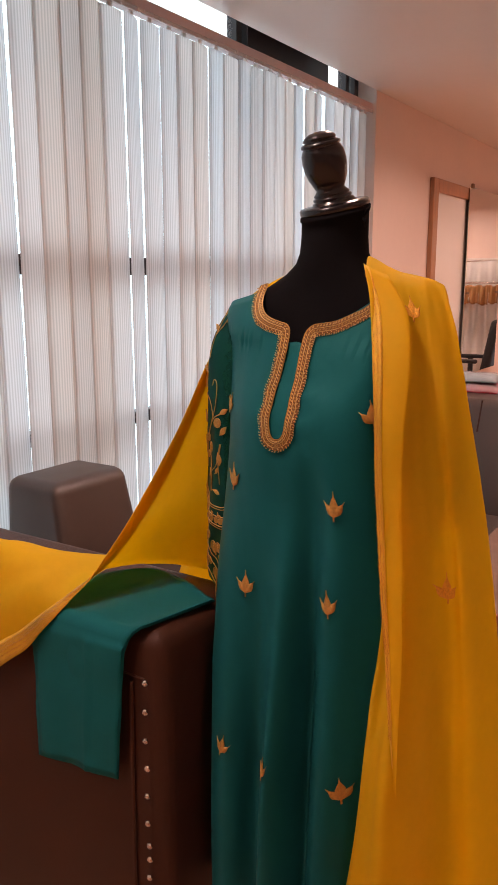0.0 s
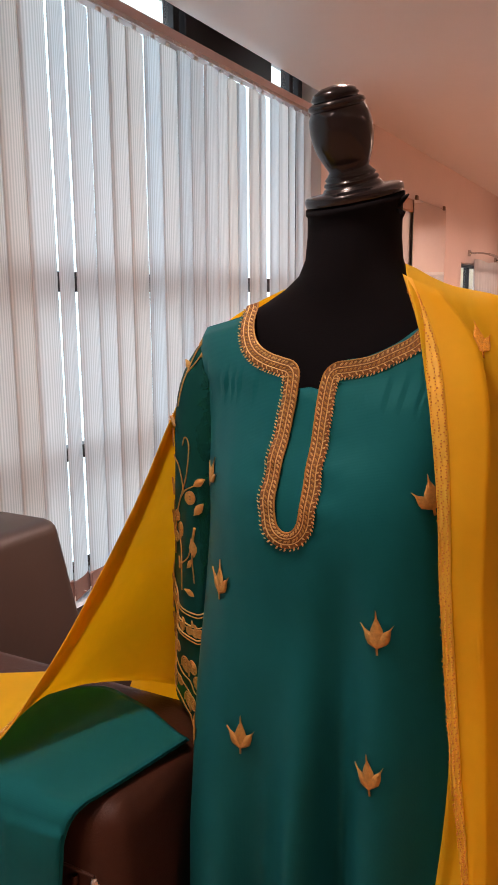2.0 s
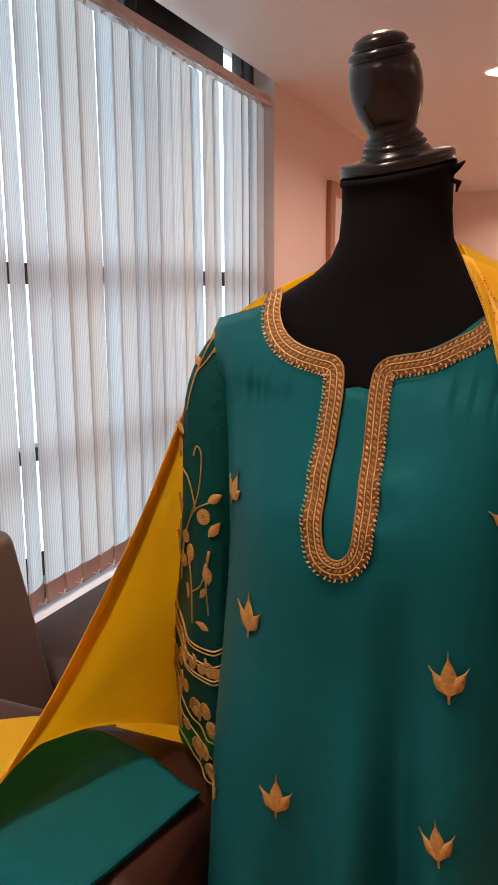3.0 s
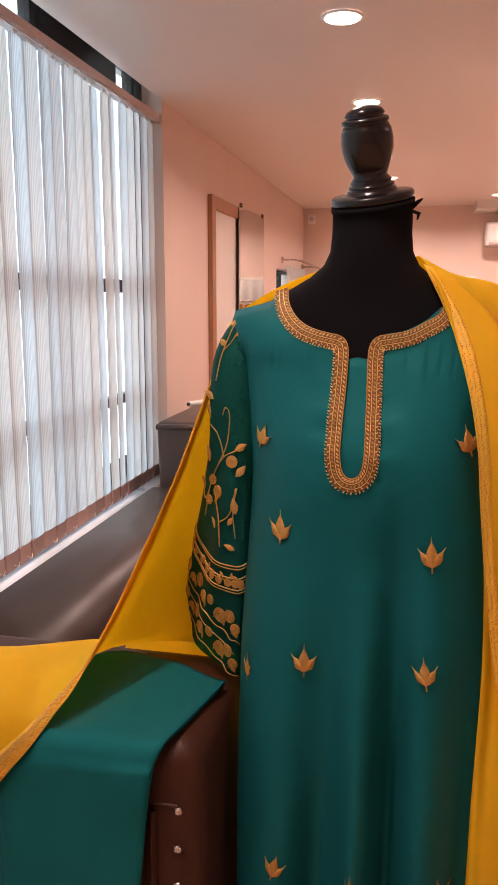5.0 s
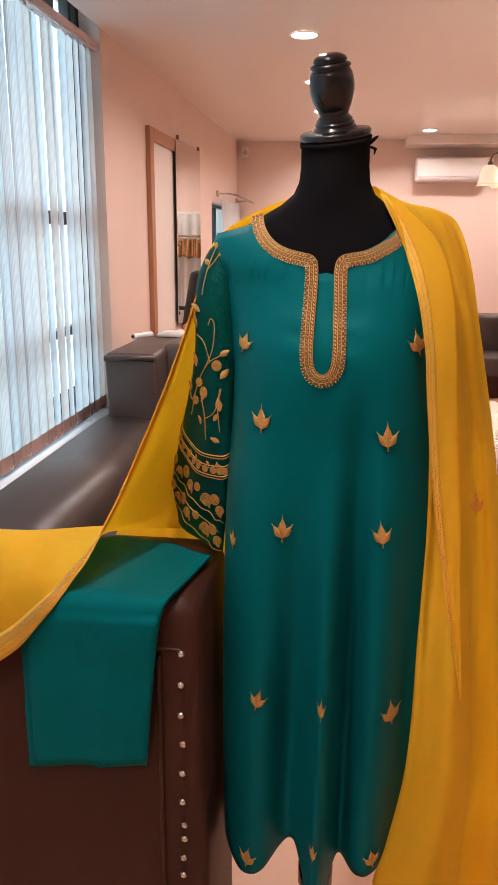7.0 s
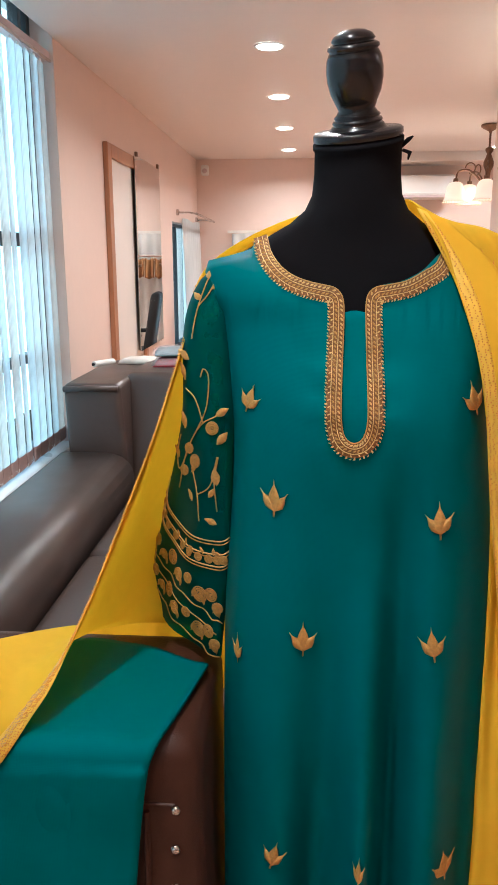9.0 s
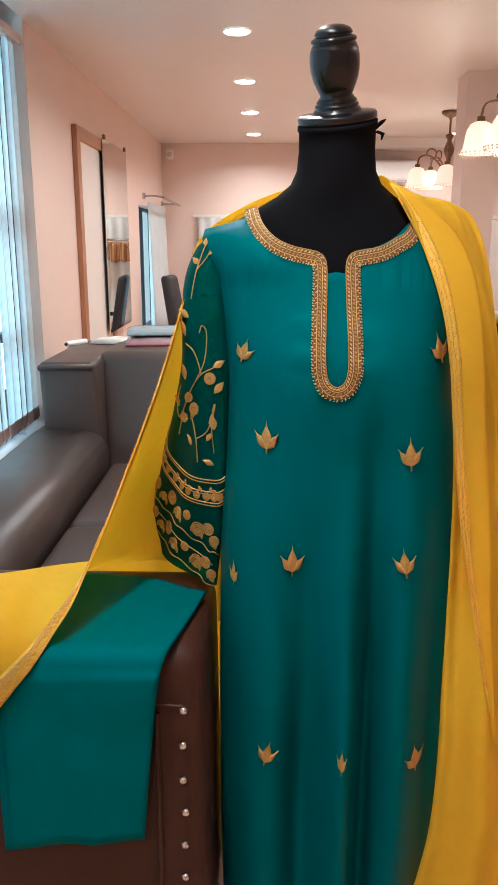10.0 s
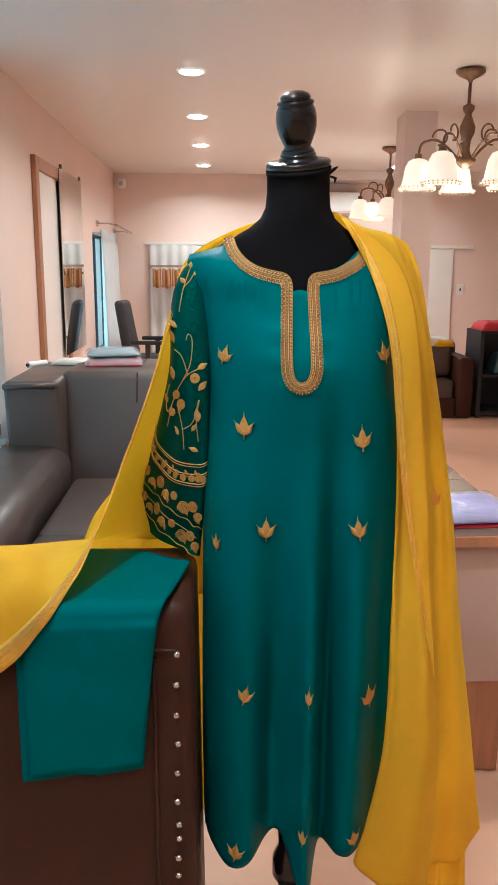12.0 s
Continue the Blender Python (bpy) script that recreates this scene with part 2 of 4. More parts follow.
def rings(profile, n=32, close=(True, True), bm=None):
    """Loft through rings (cx, cy, z, a, b)."""
    bm = bm or bmesh.new()
    rows = []
    for cx, cy, z, a, b in profile:
        rows.append([bm.verts.new((cx + a * math.cos(2 * math.pi * k / n), cy + b * math.sin(2 * math.pi * k / n), z)) for k in range(n)])
    for r, s in zip(rows, rows[1:]):
        for k in range(n):
            bm.faces.new((r[k], r[(k + 1) % n], s[(k + 1) % n], s[k]))
    if close[0]:
        bm.faces.new(rows[0][::-1])
    if close[1]:
        bm.faces.new(rows[-1])
    return bm


def lathe(profile, at=(0, 0, 0), n=24, bm=None):
    return rings([(at[0], at[1], at[2] + z, r, r) for r, z in profile], n, bm=bm)


def tube(points, r, n=8, bm=None, flat=1.0):
    """A round rod along points; r a number or one for each point."""
    bm = bm or bmesh.new()
    pts = [Vector(p) for p in points]
    rad = r if isinstance(r, (list, tuple)) else [r] * len(pts)
    rows = []
    for i, p in enumerate(pts):
        d = (pts[min(i + 1, len(pts) - 1)] - pts[max(i - 1, 0)]).normalized()
        side = d.cross(Vector((0, 1, 0)) if abs(d.y) < 0.9 else Vector((1, 0, 0))).normalized()
        up = side.cross(d)
        rows.append([bm.verts.new(p + rad[i] * (side * math.cos(2 * math.pi * k / n) + flat * up * math.sin(2 * math.pi * k / n))) for k in range(n)])
    for a, b in zip(rows, rows[1:]):
        for k in range(n):
            bm.faces.new((a[k], a[(k + 1) % n], b[(k + 1) % n], b[k]))
    bm.faces.new(rows[0][::-1])
    bm.faces.new(rows[-1])
    return bm


def sheet(f, nu, nv, thick=0.0012):
    """A cloth sheet f(u, v) with a real thickness."""
    bm = bmesh.new()
    g = [[bm.verts.new(f(i / nu, j / nv)) for j in range(nv + 1)] for i in range(nu + 1)]
    for i in range(nu):
        for j in range(nv):
            bm.faces.new((g[i][j], g[i + 1][j], g[i + 1][j + 1], g[i][j + 1]))
    bm.normal_update()
    back = [[bm.verts.new(v.co - v.normal * thick) for v in row] for row in g]
    for i in range(nu):
        for j in range(nv):
            bm.faces.new((back[i][j], back[i][j + 1], back[i + 1][j + 1], back[i + 1][j]))
    for i in range(nu):
        bm.faces.new((g[i][0], back[i][0], back[i + 1][0], g[i + 1][0]))
        bm.faces.new((g[i][nv], g[i + 1][nv], back[i + 1][nv], back[i][nv]))
    for j in range(nv):
        bm.faces.new((g[0][j], g[0][j + 1], back[0][j + 1], back[0][j]))
        bm.faces.new((g[nu][j], back[nu][j], back[nu][j + 1], g[nu][j + 1]))
    return bm


def spline(keys, t):
    """Smooth value through keys (t, value or tuple)."""
    n = len(keys)
    i = max(0, min(n - 2, next((k for k in range(n - 1) if t <= keys[k + 1][0]), n - 2)))
    (t0, a), (t1, b) = keys[i], keys[i + 1]
    h = t1 - t0
    s = min(1.0, max(0.0, (t - t0) / h))
    va, vb = np.atleast_1d(np.array(a, float)), np.atleast_1d(np.array(b, float))
    def slope(k):
        if k <= 0 or k >= n - 1:
            j = 0 if k <= 0 else n - 2
            return (np.atleast_1d(np.array(keys[j + 1][1], float)) - np.atleast_1d(np.array(keys[j][1], float))) / (keys[j + 1][0] - keys[j][0])
        return (np.atleast_1d(np.array(keys[k + 1][1], float)) - np.atleast_1d(np.array(keys[k - 1][1], float))) / (keys[k + 1][0] - keys[k - 1][0])
    ma, mb = slope(i) * h, slope(i + 1) * h
    v = (2 * s**3 - 3 * s**2 + 1) * va + (s**3 - 2 * s**2 + s) * ma + (-2 * s**3 + 3 * s**2) * vb + (s**3 - s**2) * mb
    return float(v[0]) if len(v) == 1 else Vector(v)


# ---- the room ----
def slab(name, lo, hi, material, label, kind="structure", category=""):
    return tagged(part(name, box(lo, hi), material), label, category or name.split("_")[0], kind=kind)


WIN_Y0, WIN_Y1, SILL = -1.2, 4.54, 0.40
HEAD = CEIL + 0.15
floor = slab("floor", (-2.3, FRONT_Y - 0.2, -0.12), (EAST_X + 0.2, BACK_Y + 0.2, -0.006), M_FLOOR, "glossy pinkish beige tiled floor")
lid = box((WALL_X, FRONT_Y - 0.2, CEIL), (EAST_X + 0.2, BACK_Y + 0.2, CEIL + 0.15))
box((WALL_X - 0.265, FRONT_Y - 0.2, CEIL + 0.15), (WALL_X + 0.1, BACK_Y + 0.2, CEIL + 0.25), bm=lid)
tagged(part("ceiling", lid, M_CEIL), "plain white painted flat ceiling", "ceiling", kind="structure")
slab("wall_north", (-2.3, BACK_Y, 0), (EAST_X + 0.2, BACK_Y + 0.15, CEIL), M_WALL, "far wall in warm white paint")
slab("wall_south", (-2.3, FRONT_Y - 0.15, 0), (EAST_X + 0.2, FRONT_Y, CEIL), M_WALL, "plain wall in warm white paint")
slab("wall_east", (EAST_X, FRONT_Y, 0), (EAST_X + 0.15, BACK_Y, CEIL), M_WALL, "plain wall in warm white paint")
W2A, W2B, W2Z0, W2Z1 = 8.15, 9.75, 0.45, 1.80
west = bmesh.new()
for lo, hi in (((WIN_Y1, 0), (W2A, HEAD)), ((W2B, 0), (BACK_Y, HEAD)), ((W2A, 0), (W2B, W2Z0)), ((W2A, W2Z1), (W2B, HEAD)),
               ((FRONT_Y, 0), (WIN_Y0, HEAD)), ((WIN_Y0, 0), (WIN_Y1, SILL - 0.03))):
    box((WALL_X - 0.2, lo[0], lo[1]), (WALL_X, hi[0], hi[1]), bm=west)
tagged(part("wall_west", west, M_WALL), "warm white painted wall with a long window opening", "wall", kind="structure")
slab("pillar", (0.66, 5.9, 0), (0.90, 6.2, CEIL), M_WALL, "square column in warm white paint", category="pillar")
slab("beam", (0.0, BACK_Y - 0.5, CEIL - 0.10), (EAST_X, BACK_Y, CEIL), M_CEIL, "shallow ceiling beam along the far wall", category="beam")
slab("window_sill", (WALL_X - 0.2, WIN_Y0, SILL - 0.03), (WALL_X + 0.012, WIN_Y1, SILL), M_SILL, "white stone window sill under the blinds", category="sill")


def window(name, y0, y1, z0, z1, bars_z, bars_y, x):
    w = thing(name, "dark aluminium framed window with clear panes, bright outside", "window", kind="structure")
    d = 0.03
    fr = bmesh.new()
    for lo, hi in (((y0, z0), (y0 + 0.05, z1)), ((y1 - 0.05, z0), (y1, z1)), ((y0 + 0.05, z0), (y1 - 0.05, z0 + 0.05)), ((y0 + 0.05, z1 - 0.03), (y1 - 0.05, z1))):
        box((x - d, lo[0], lo[1]), (x + d, hi[0], hi[1]), bm=fr)
    part("window_frame", fr, M_DARK, w)
    for z, h in bars_z:
        part("transom", box((x - 0.026, y0 + 0.05, z - h), (x + 0.026, y1 - 0.05, z + h), 0.003, 1), M_DARK, w)
    for y in bars_y:
        part("mullion", box((x - 0.028, y - 0.022, z0 + 0.05), (x + 0.028, y + 0.022, z1 - 0.03), 0.003, 1), M_DARK, w)
    ys = [y0 + 0.05, *bars_y, y1 - 0.05]
    zs = [z0 + 0.05, *[z for z, h in bars_z], z1 - 0.03]
    for a, b in zip(ys, ys[1:]):
        for c, e in zip(zs, zs[1:]):
            p = part("pane", box((x - 0.004, a, c), (x + 0.004, b, e)), M_GLASS, w)
            p.visible_shadow = False
    return w


w1 = window("window_1", WIN_Y0, WIN_Y1, SILL, HEAD, [(0.93, 0.025), (1.55, 0.035)], [-0.2, 0.95, 2.1, 3.25, 4.4], WALL_X - 0.15)
for y0, y1 in ((3.30, 4.13), (1.0, 1.9)):
    part("vent_panel", box((WALL_X - 0.146, y0, 2.55), (WALL_X - 0.11, y1, HEAD - 0.002), 0.004, 1), M_DARK, w1, "dark vent panel over the blind")
window("window_2", W2A, W2B, W2Z0, W2Z1, [], [8.95], WALL_X - 0.12)
slab("backdrop", (-9.0, -14, -3), (-8.9, 24, 9), M_OUT, "bright hazy daylight outside the windows", category="backdrop")


def blinds():
    b = thing("vertical_blind", "white and pale grey vertical slat blind, nearly closed", "blind")
    x = WALL_X - 0.045
    rail = box((x - 0.03, WIN_Y0 + 0.02, 2.468), (x + 0.03, WIN_Y1 - 0.012, 2.515), 0.004, 2)
    part("headrail", rail, M_RAIL, b, "pinkish grey metal headrail")
    part("valance_clip_strip", box((x + 0.031, WIN_Y0 + 0.02, 2.458), (x + 0.036, WIN_Y1 - 0.02, 2.474)), M_CHROME, b)
    w, pitch, top, bottom = 0.127, 0.108, 2.452, 0.425
    me_bm = bmesh.new()
    cols = 8
    g = []
    for i in range(cols + 1):
        u = i / cols - 0.5
        g.append([me_bm.verts.new((0.010 * (1 - 4 * u * u), u * w, z)) for z in (bottom + 0.075, top)])
    for i in range(cols):
        me_bm.faces.new((g[i][0], g[i + 1][0], g[i + 1][1], g[i][1]))
    hem = box((-0.004, -w / 2, bottom), (0.006, w / 2, bottom + 0.0745), 0.003, 1)
    hook = box((-0.006, -0.012, top), (0.006, 0.012, top + 0.018), 0.003, 1)
    chain = tube([(0.0, -w / 2 + 0.004, bottom + 0.02), (0.006, -w / 2 - 0.02, bottom + 0.006), (0.0, -w / 2 - 0.045, bottom + 0.02)], 0.0022, 5)
    first = None
    rnd = random.Random(4)
    y, k = WIN_Y1 - 0.085, 0
    while y > WIN_Y0 + 0.05:
        turn = rnd.gauss(2.5, 3.2)
        turn = {5: 10, 14: 4, 15: 5, 16: 3, 17: 4, 19: 17, 24: 8}.get(k, turn)
        m = pose(x, y, 0, rnd.gauss(0, 0.12), rnd.gauss(0, 0.15), turn)
        if first is None:
            s = part("slat", me_bm, M_SLAT, b, smooth=True)
            h = part("weight", hem, M_WEIGHT, s, "brownish hem pocket")
            c = part("hook", hook, M_PLASTIC, s)
            q = part("chain", chain, M_PLASTIC, s)
            first = (s, h, c, q)
        else:
            s = new("slat", first[0].data)
            s.parent = b
            for o, nm in zip(first[1:], ("weight", "hook", "chain")):
                new(nm, o.data).parent = s
        s.matrix_local = m
        y -= pitch
        k += 1


blinds()


def downlight(x, y, proto=[]):
    if not proto:
        d = thing("downlight", "round recessed ceiling downlight, switched on", "downlight", "downlights in the ceiling", at=(x, y, CEIL))
        ring = bmesh.new()
        rings([(0, 0, -0.001, 0.088, 0.088), (0, 0, -0.006, 0.086, 0.086), (0, 0, -0.006, 0.074, 0.074), (0, 0, -0.003, 0.072, 0.072)], 28, (False, False), ring)
        part("trim_ring", ring, M_PLASTIC, d, smooth=True)
        part("lens", lathe([(0.072, -0.004), (0.066, -0.009), (0.04, -0.013)], n=28), M_BULB, d, "glowing lens")
        proto.append(d)
    else:
        copy_thing(proto[0], pose(x, y, CEIL))
    lamp("downlight_lamp", "AREA", pose(x, y, CEIL - 0.02), DOWN_W, WARM, 0.1)


for x, y in DOWNLIGHTS:
    downlight(x, y)

# door frame, mirror and fittings on the west wall
dr = thing("door_1", "white panel door in a varnished wooden frame", "door", kind="structure")
fr = bmesh.new()
X = WALL_X
box((X, 5.50, 0.0), (X + 0.035, 5.60, 2.20), 0.004, 1, fr)
box((X, 5.60, 2.11), (X + 0.035, 6.62, 2.20), 0.004, 1, fr)
box((X, 6.53, 0.0), (X + 0.035, 6.62, 2.11), 0.004, 1, fr)
part("door_frame", fr, M_WOOD, dr)
part("door_leaf", box((X + 0.001, 5.60, 0.0), (X + 0.012, 6.53, 2.11)), M_WHITE, dr)
mi = thing("wall_mirror", "tall frameless wall mirror held by small clips", "mirror")
part("glass", box((X + 0.040, 6.28, 0.72), (X + 0.046, 7.28, 2.21), 0.002, 1), M_MIRROR, mi)
part("backing", box((X + 0.0355, 6.29, 0.73), (X + 0.0395, 7.27, 2.20)), M_DARK, mi)
for y in (6.34, 7.2):
    part("clip", box((X + 0.036, y - 0.02, 2.20), (X + 0.056, y + 0.02, 2.235), 0.004, 1), M_BRONZE, mi)
    part("clip", box((X + 0.036, y - 0.02, 1.38), (X + 0.056, y + 0.02, 1.40), 0.004, 1), M_BRONZE, mi)


def clothes_rail(a, b, out, label):
    r = thing("clothes_rail", label, "clothes rail")
    a, b, out = Vector(a), Vector(b), Vector(out)
    part("bar", tube([a + out, a.lerp(b, 0.5) + out, b + out], 0.013, 10), M_CHROME, r)
    for p in (a.lerp(b, 0.03), b.lerp(a, 0.03)):
        part("bracket", tube([p, p + out * 0.6 + Vector((0, 0, 0.01)), p + out], 0.009, 8), M_CHROME, r)
        part("flange", box(p - Vector((0.025, 0.025, 0.03)), p + Vector((0.025, 0.025, 0.03)), 0.006, 1), M_CHROME, r)


def folds(p0, p1, z0, z1, depth, waves, material, name, label, category, group="", nrm=(0, -1, 0)):
    p0, p1, nrm = Vector(p0), Vector(p1), Vector(nrm)
    def f(u, v):
        p = p0.lerp(p1, u) + nrm * depth * (0.5 + 0.5 * math.sin(2 * math.pi * waves * u + 0.7 * math.sin(3 * u + 2 * v))) * (0.5 + 0.5 * v)
        return Vector((p.x, p.y, z1 + (z0 - z1) * v + 0.01 * math.sin(9 * u)))
    t = thing(name, label, category, group)
    part("cloth", sheet(f, int(waves * 8), 6, 0.002), material, t, smooth=True)
    return t


clothes_rail((WALL_X, 8.40, 1.90), (WALL_X, 9.9, 1.88), (0.22, 0, -0.02), "steel clothes rail fixed to the wall over a window")
folds((WALL_X + 0.02, 8.55, 0), (WALL_X + 0.02, 9.9, 0), 0.4, 1.84, 0.07, 9, M_CURTAIN, "curtain", "sheer white curtain beside the window", "curtain", nrm=(1, 0, 0))
clothes_rail((-1.60, BACK_Y, 1.46), (0.1, BACK_Y, 1.46), (0, -0.22, 0), "steel clothes rail along the far wall")
rnd = random.Random(7)
for k in range(9):
    x0 = -1.55 + k * 0.12
    w = folds((x0, BACK_Y - 0.20, 0), (x0 + 0.11, BACK_Y - 0.24, 0), 1.19 + 0.03 * rnd.random(), 1.425, 0.05, 2, M_TAN, "hanging_garment", "brown striped folded garment on the far rail", "garment", "garments on the rail")
folds((-1.6, BACK_Y - 0.05, 0), (0.0, BACK_Y - 0.05, 0), 0.25, 1.72, 0.05, 12, M_CURTAIN, "curtain", "long white curtain on the far wall", "curtain")
slab("far_frame", (-1.66, BACK_Y - 0.04, 1.73), (0.06, BACK_Y - 0.001, 1.76), M_WHITE, "white curtain track on the far wall", category="trim")

ac = thing("air_conditioner", "white split air conditioner high on the far wall", "air conditioner")
acb = box((0.13, BACK_Y - 0.23, 2.10), (1.02, BACK_Y - 0.002, 2.37), 0.03, 3)
part("casing", acb, M_PLASTIC, ac)
part("louvre", box((0.17, BACK_Y - 0.245, 2.115), (0.98, BACK_Y - 0.231, 2.145), 0.004, 1), M_RAIL, ac, "greyish air outlet flap")
part("front_panel", box((0.15, BACK_Y - 0.242, 2.155), (1.00, BACK_Y - 0.2305, 2.355), 0.005, 1), M_PLASTIC, ac)
ms = thing("wall_detector", "small white detector in the ceiling corner", "detector")
part("casing", box((-1.97, BACK_Y - 0.09, 2.40), (-1.88, BACK_Y - 0.002, 2.52), 0.02, 2), M_PLASTIC, ms)
part("lens", lathe([(0.03, 0.0), (0.028, 0.015), (0.012, 0.026)], (0, 0, 0), 14), M_RAIL, ms).matrix_local = pose(-1.925, BACK_Y - 0.09, 2.45, 90)
d2 = thing("door_2", "white interior door in the far wall", "door", kind="structure")
part("door_leaf", box((1.98, BACK_Y - 0.03, 0), (2.30, BACK_Y - 0.002, 1.70), 0.004, 1), M_WHITE, d2)
part("door_frame", box((1.93, BACK_Y - 0.04, 1.705), (2.55, BACK_Y - 0.002, 1.75), 0.004, 1), M_WHITE, d2)
sw = thing("light_switch", "white wall switch plate", "switch")
part("plate", box((2.36, BACK_Y - 0.015, 1.12), (2.46, BACK_Y - 0.002, 1.26), 0.004, 1), M_PLASTIC, sw)
part("rocker", box((2.405, BACK_Y - 0.022, 1.17), (2.422, BACK_Y - 0.0155, 1.21), 0.003, 1), M_DARK, sw)


# ---- sofas ----
def slanted(lo, hi, top_lo, top_hi, bevel, seg=3):
    """A padded block whose top (x0, y0)-(x1, y1) differs from its foot."""
    bm = bmesh.new()
    v = [bm.verts.new(p) for p in ((lo[0], lo[1], lo[2]), (hi[0], lo[1], lo[2]), (hi[0], hi[1], lo[2]), (lo[0], hi[1], lo[2]),
                                   (top_lo[0], top_lo[1], hi[2]), (top_hi[0], top_lo[1], hi[2]), (top_hi[0], top_hi[1], hi[2]), (top_lo[0], top_hi[1], hi[2]))]
    for f in ((3, 2, 1, 0), (4, 5, 6, 7), (0, 1, 5, 4), (1, 2, 6, 5), (2, 3, 7, 6), (3, 0, 4, 7)):
        bm.faces.new([v[i] for i in f])
    bmesh.ops.bevel(bm, geom=list(bm.edges), offset=bevel, segments=seg, affect="EDGES", profile=0.5)
    return bm


ARM_X, ARM_Y, ARM_Z = -0.777, 0.905, 0.917
so = thing("studded_sofa", "dark brown leather sofa with nickel studs down its edge", "sofa")
part("side_panel", slanted((-1.95, ARM_Y, 0.06), (ARM_X, 1.22, ARM_Z), (-1.95, ARM_Y + 0.012), (ARM_X - 0.012, 1.20), 0.035, 4), M_LEATHER, so, smooth=True)
part("edge_welt", tube([(ARM_X - 0.075, ARM_Y - 0.001, 0.08), (ARM_X - 0.075, ARM_Y - 0.001, 0.5), (ARM_X - 0.075, ARM_Y + 0.006, ARM_Z - 0.09)], 0.004, 6), M_LEATHER, so)
part("seat", box((-1.95, 1.225, 0.08), (-0.82, 1.69, 0.30), 0.04, 3), M_GREYLEATHER, so, smooth=True)
part("corner_backrest", slanted((-2.034, 1.60, 0.08), (-1.63, 2.02, 0.868), (-2.034, 1.645), (-1.795, 1.98), 0.04, 4), M_GREYLEATHER, so, smooth=True)
part("seam", tube([(ARM_X - 0.115, ARM_Y - 0.0005, 0.842), (ARM_X - 0.08, ARM_Y - 0.0005, 0.843), (ARM_X - 0.04, ARM_Y - 0.0005, 0.842)], 0.0022, 6), M_LEATHER, so)
stud = None
for z in (0.836, 0.782, 0.728, 0.676, 0.622, 0.568, 0.524, 0.497, 0.459, 0.425, 0.37, 0.315, 0.26, 0.205, 0.15):
    if stud is None:
        stud = part("stud", lathe([(0.0058, 0.0), (0.0054, 0.002), (0.0036, 0.004), (0.0012, 0.0047)], n=12), M_STUD, so, smooth=True)
        o = stud
    else:
        o = new("stud", stud.data)
        o.parent = so
    o.matrix_local = pose(-0.817 + 0.0015 * math.sin(40 * z), ARM_Y - 0.0005, z, 90)
for x in (-1.88, -0.86):
    for y in (0.97, 1.6):
        part("foot", lathe([(0.02, 0.0), (0.026, 0.05), (0.026, 0.085)], (x, y, 0), 12), M_DARK, so)

ws = thing("window_sofa", "long low grey-brown leather sofa along the window", "sofa")
BT = 0.495
prof = [(-1.92, 0.06), (-1.92, BT - 0.02), (-1.912, BT - 0.005), (-1.90, BT), (-1.78, BT + 0.003), (-1.68, BT), (-1.64, BT - 0.004), (-1.60, BT - 0.018), (-1.565, BT - 0.045), (-1.545, BT - 0.08), (-1.538, BT - 0.12), (-1.545, 0.30), (-1.56, 0.06)]
bk = bmesh.new()
ra = [bk.verts.new((x, 2.03, z)) for x, z in prof]
rb = [bk.verts.new((x, 3.895, z)) for x, z in prof]
for i in range(len(prof)):
    j = (i + 1) % len(prof)
    bk.faces.new((ra[i], ra[j], rb[j], rb[i]))
bk.faces.new(ra[::-1])
bk.faces.new(rb)
part("backrest", bk, M_GREYLEATHER, ws, smooth=True)
for y0, y1 in ((2.03, 2.95), (2.96, 3.88)):
    part("seat_cushion", box((-1.525, y0, 0.12), (-0.90, y1, 0.33), 0.035, 3), M_GREYLEATHER, ws, smooth=True)
part("base", box((-1.55, 2.03, 0.0), (-0.95, 3.88, 0.115), 0.01, 1), M_LEATHER, ws)

fs = thing("corner_sofa", "grey-brown leather sofa end with tall padded backrest", "sofa")
part("armrest", slanted((-1.86, 3.90, 0.0), (-1.552, 4.85, 0.845), (-1.89, 3.91), (-1.60, 4.85), 0.03, 4), M_GREYLEATHER, fs, smooth=True)
part("backrest", slanted((-1.56, 3.93, 0.0), (-0.55, 4.86, 0.866), (-1.63, 4.16), (-0.55, 4.86), 0.045, 4), M_GREYLEATHER, fs, smooth=True)
part("seam", tube([(-1.20, 4.095, 0.70), (-1.20, 4.165, 0.858), (-1.20, 4.8, 0.866)], 0.005, 6), M_LEATHER, fs)
part("piping", tube([(-1.885, 3.915, 0.815), (-1.75, 3.905, 0.822), (-1.61, 3.915, 0.818)], 0.016, 10), M_GREYLEATHER, fs, "padded rolled lip", smooth=True)


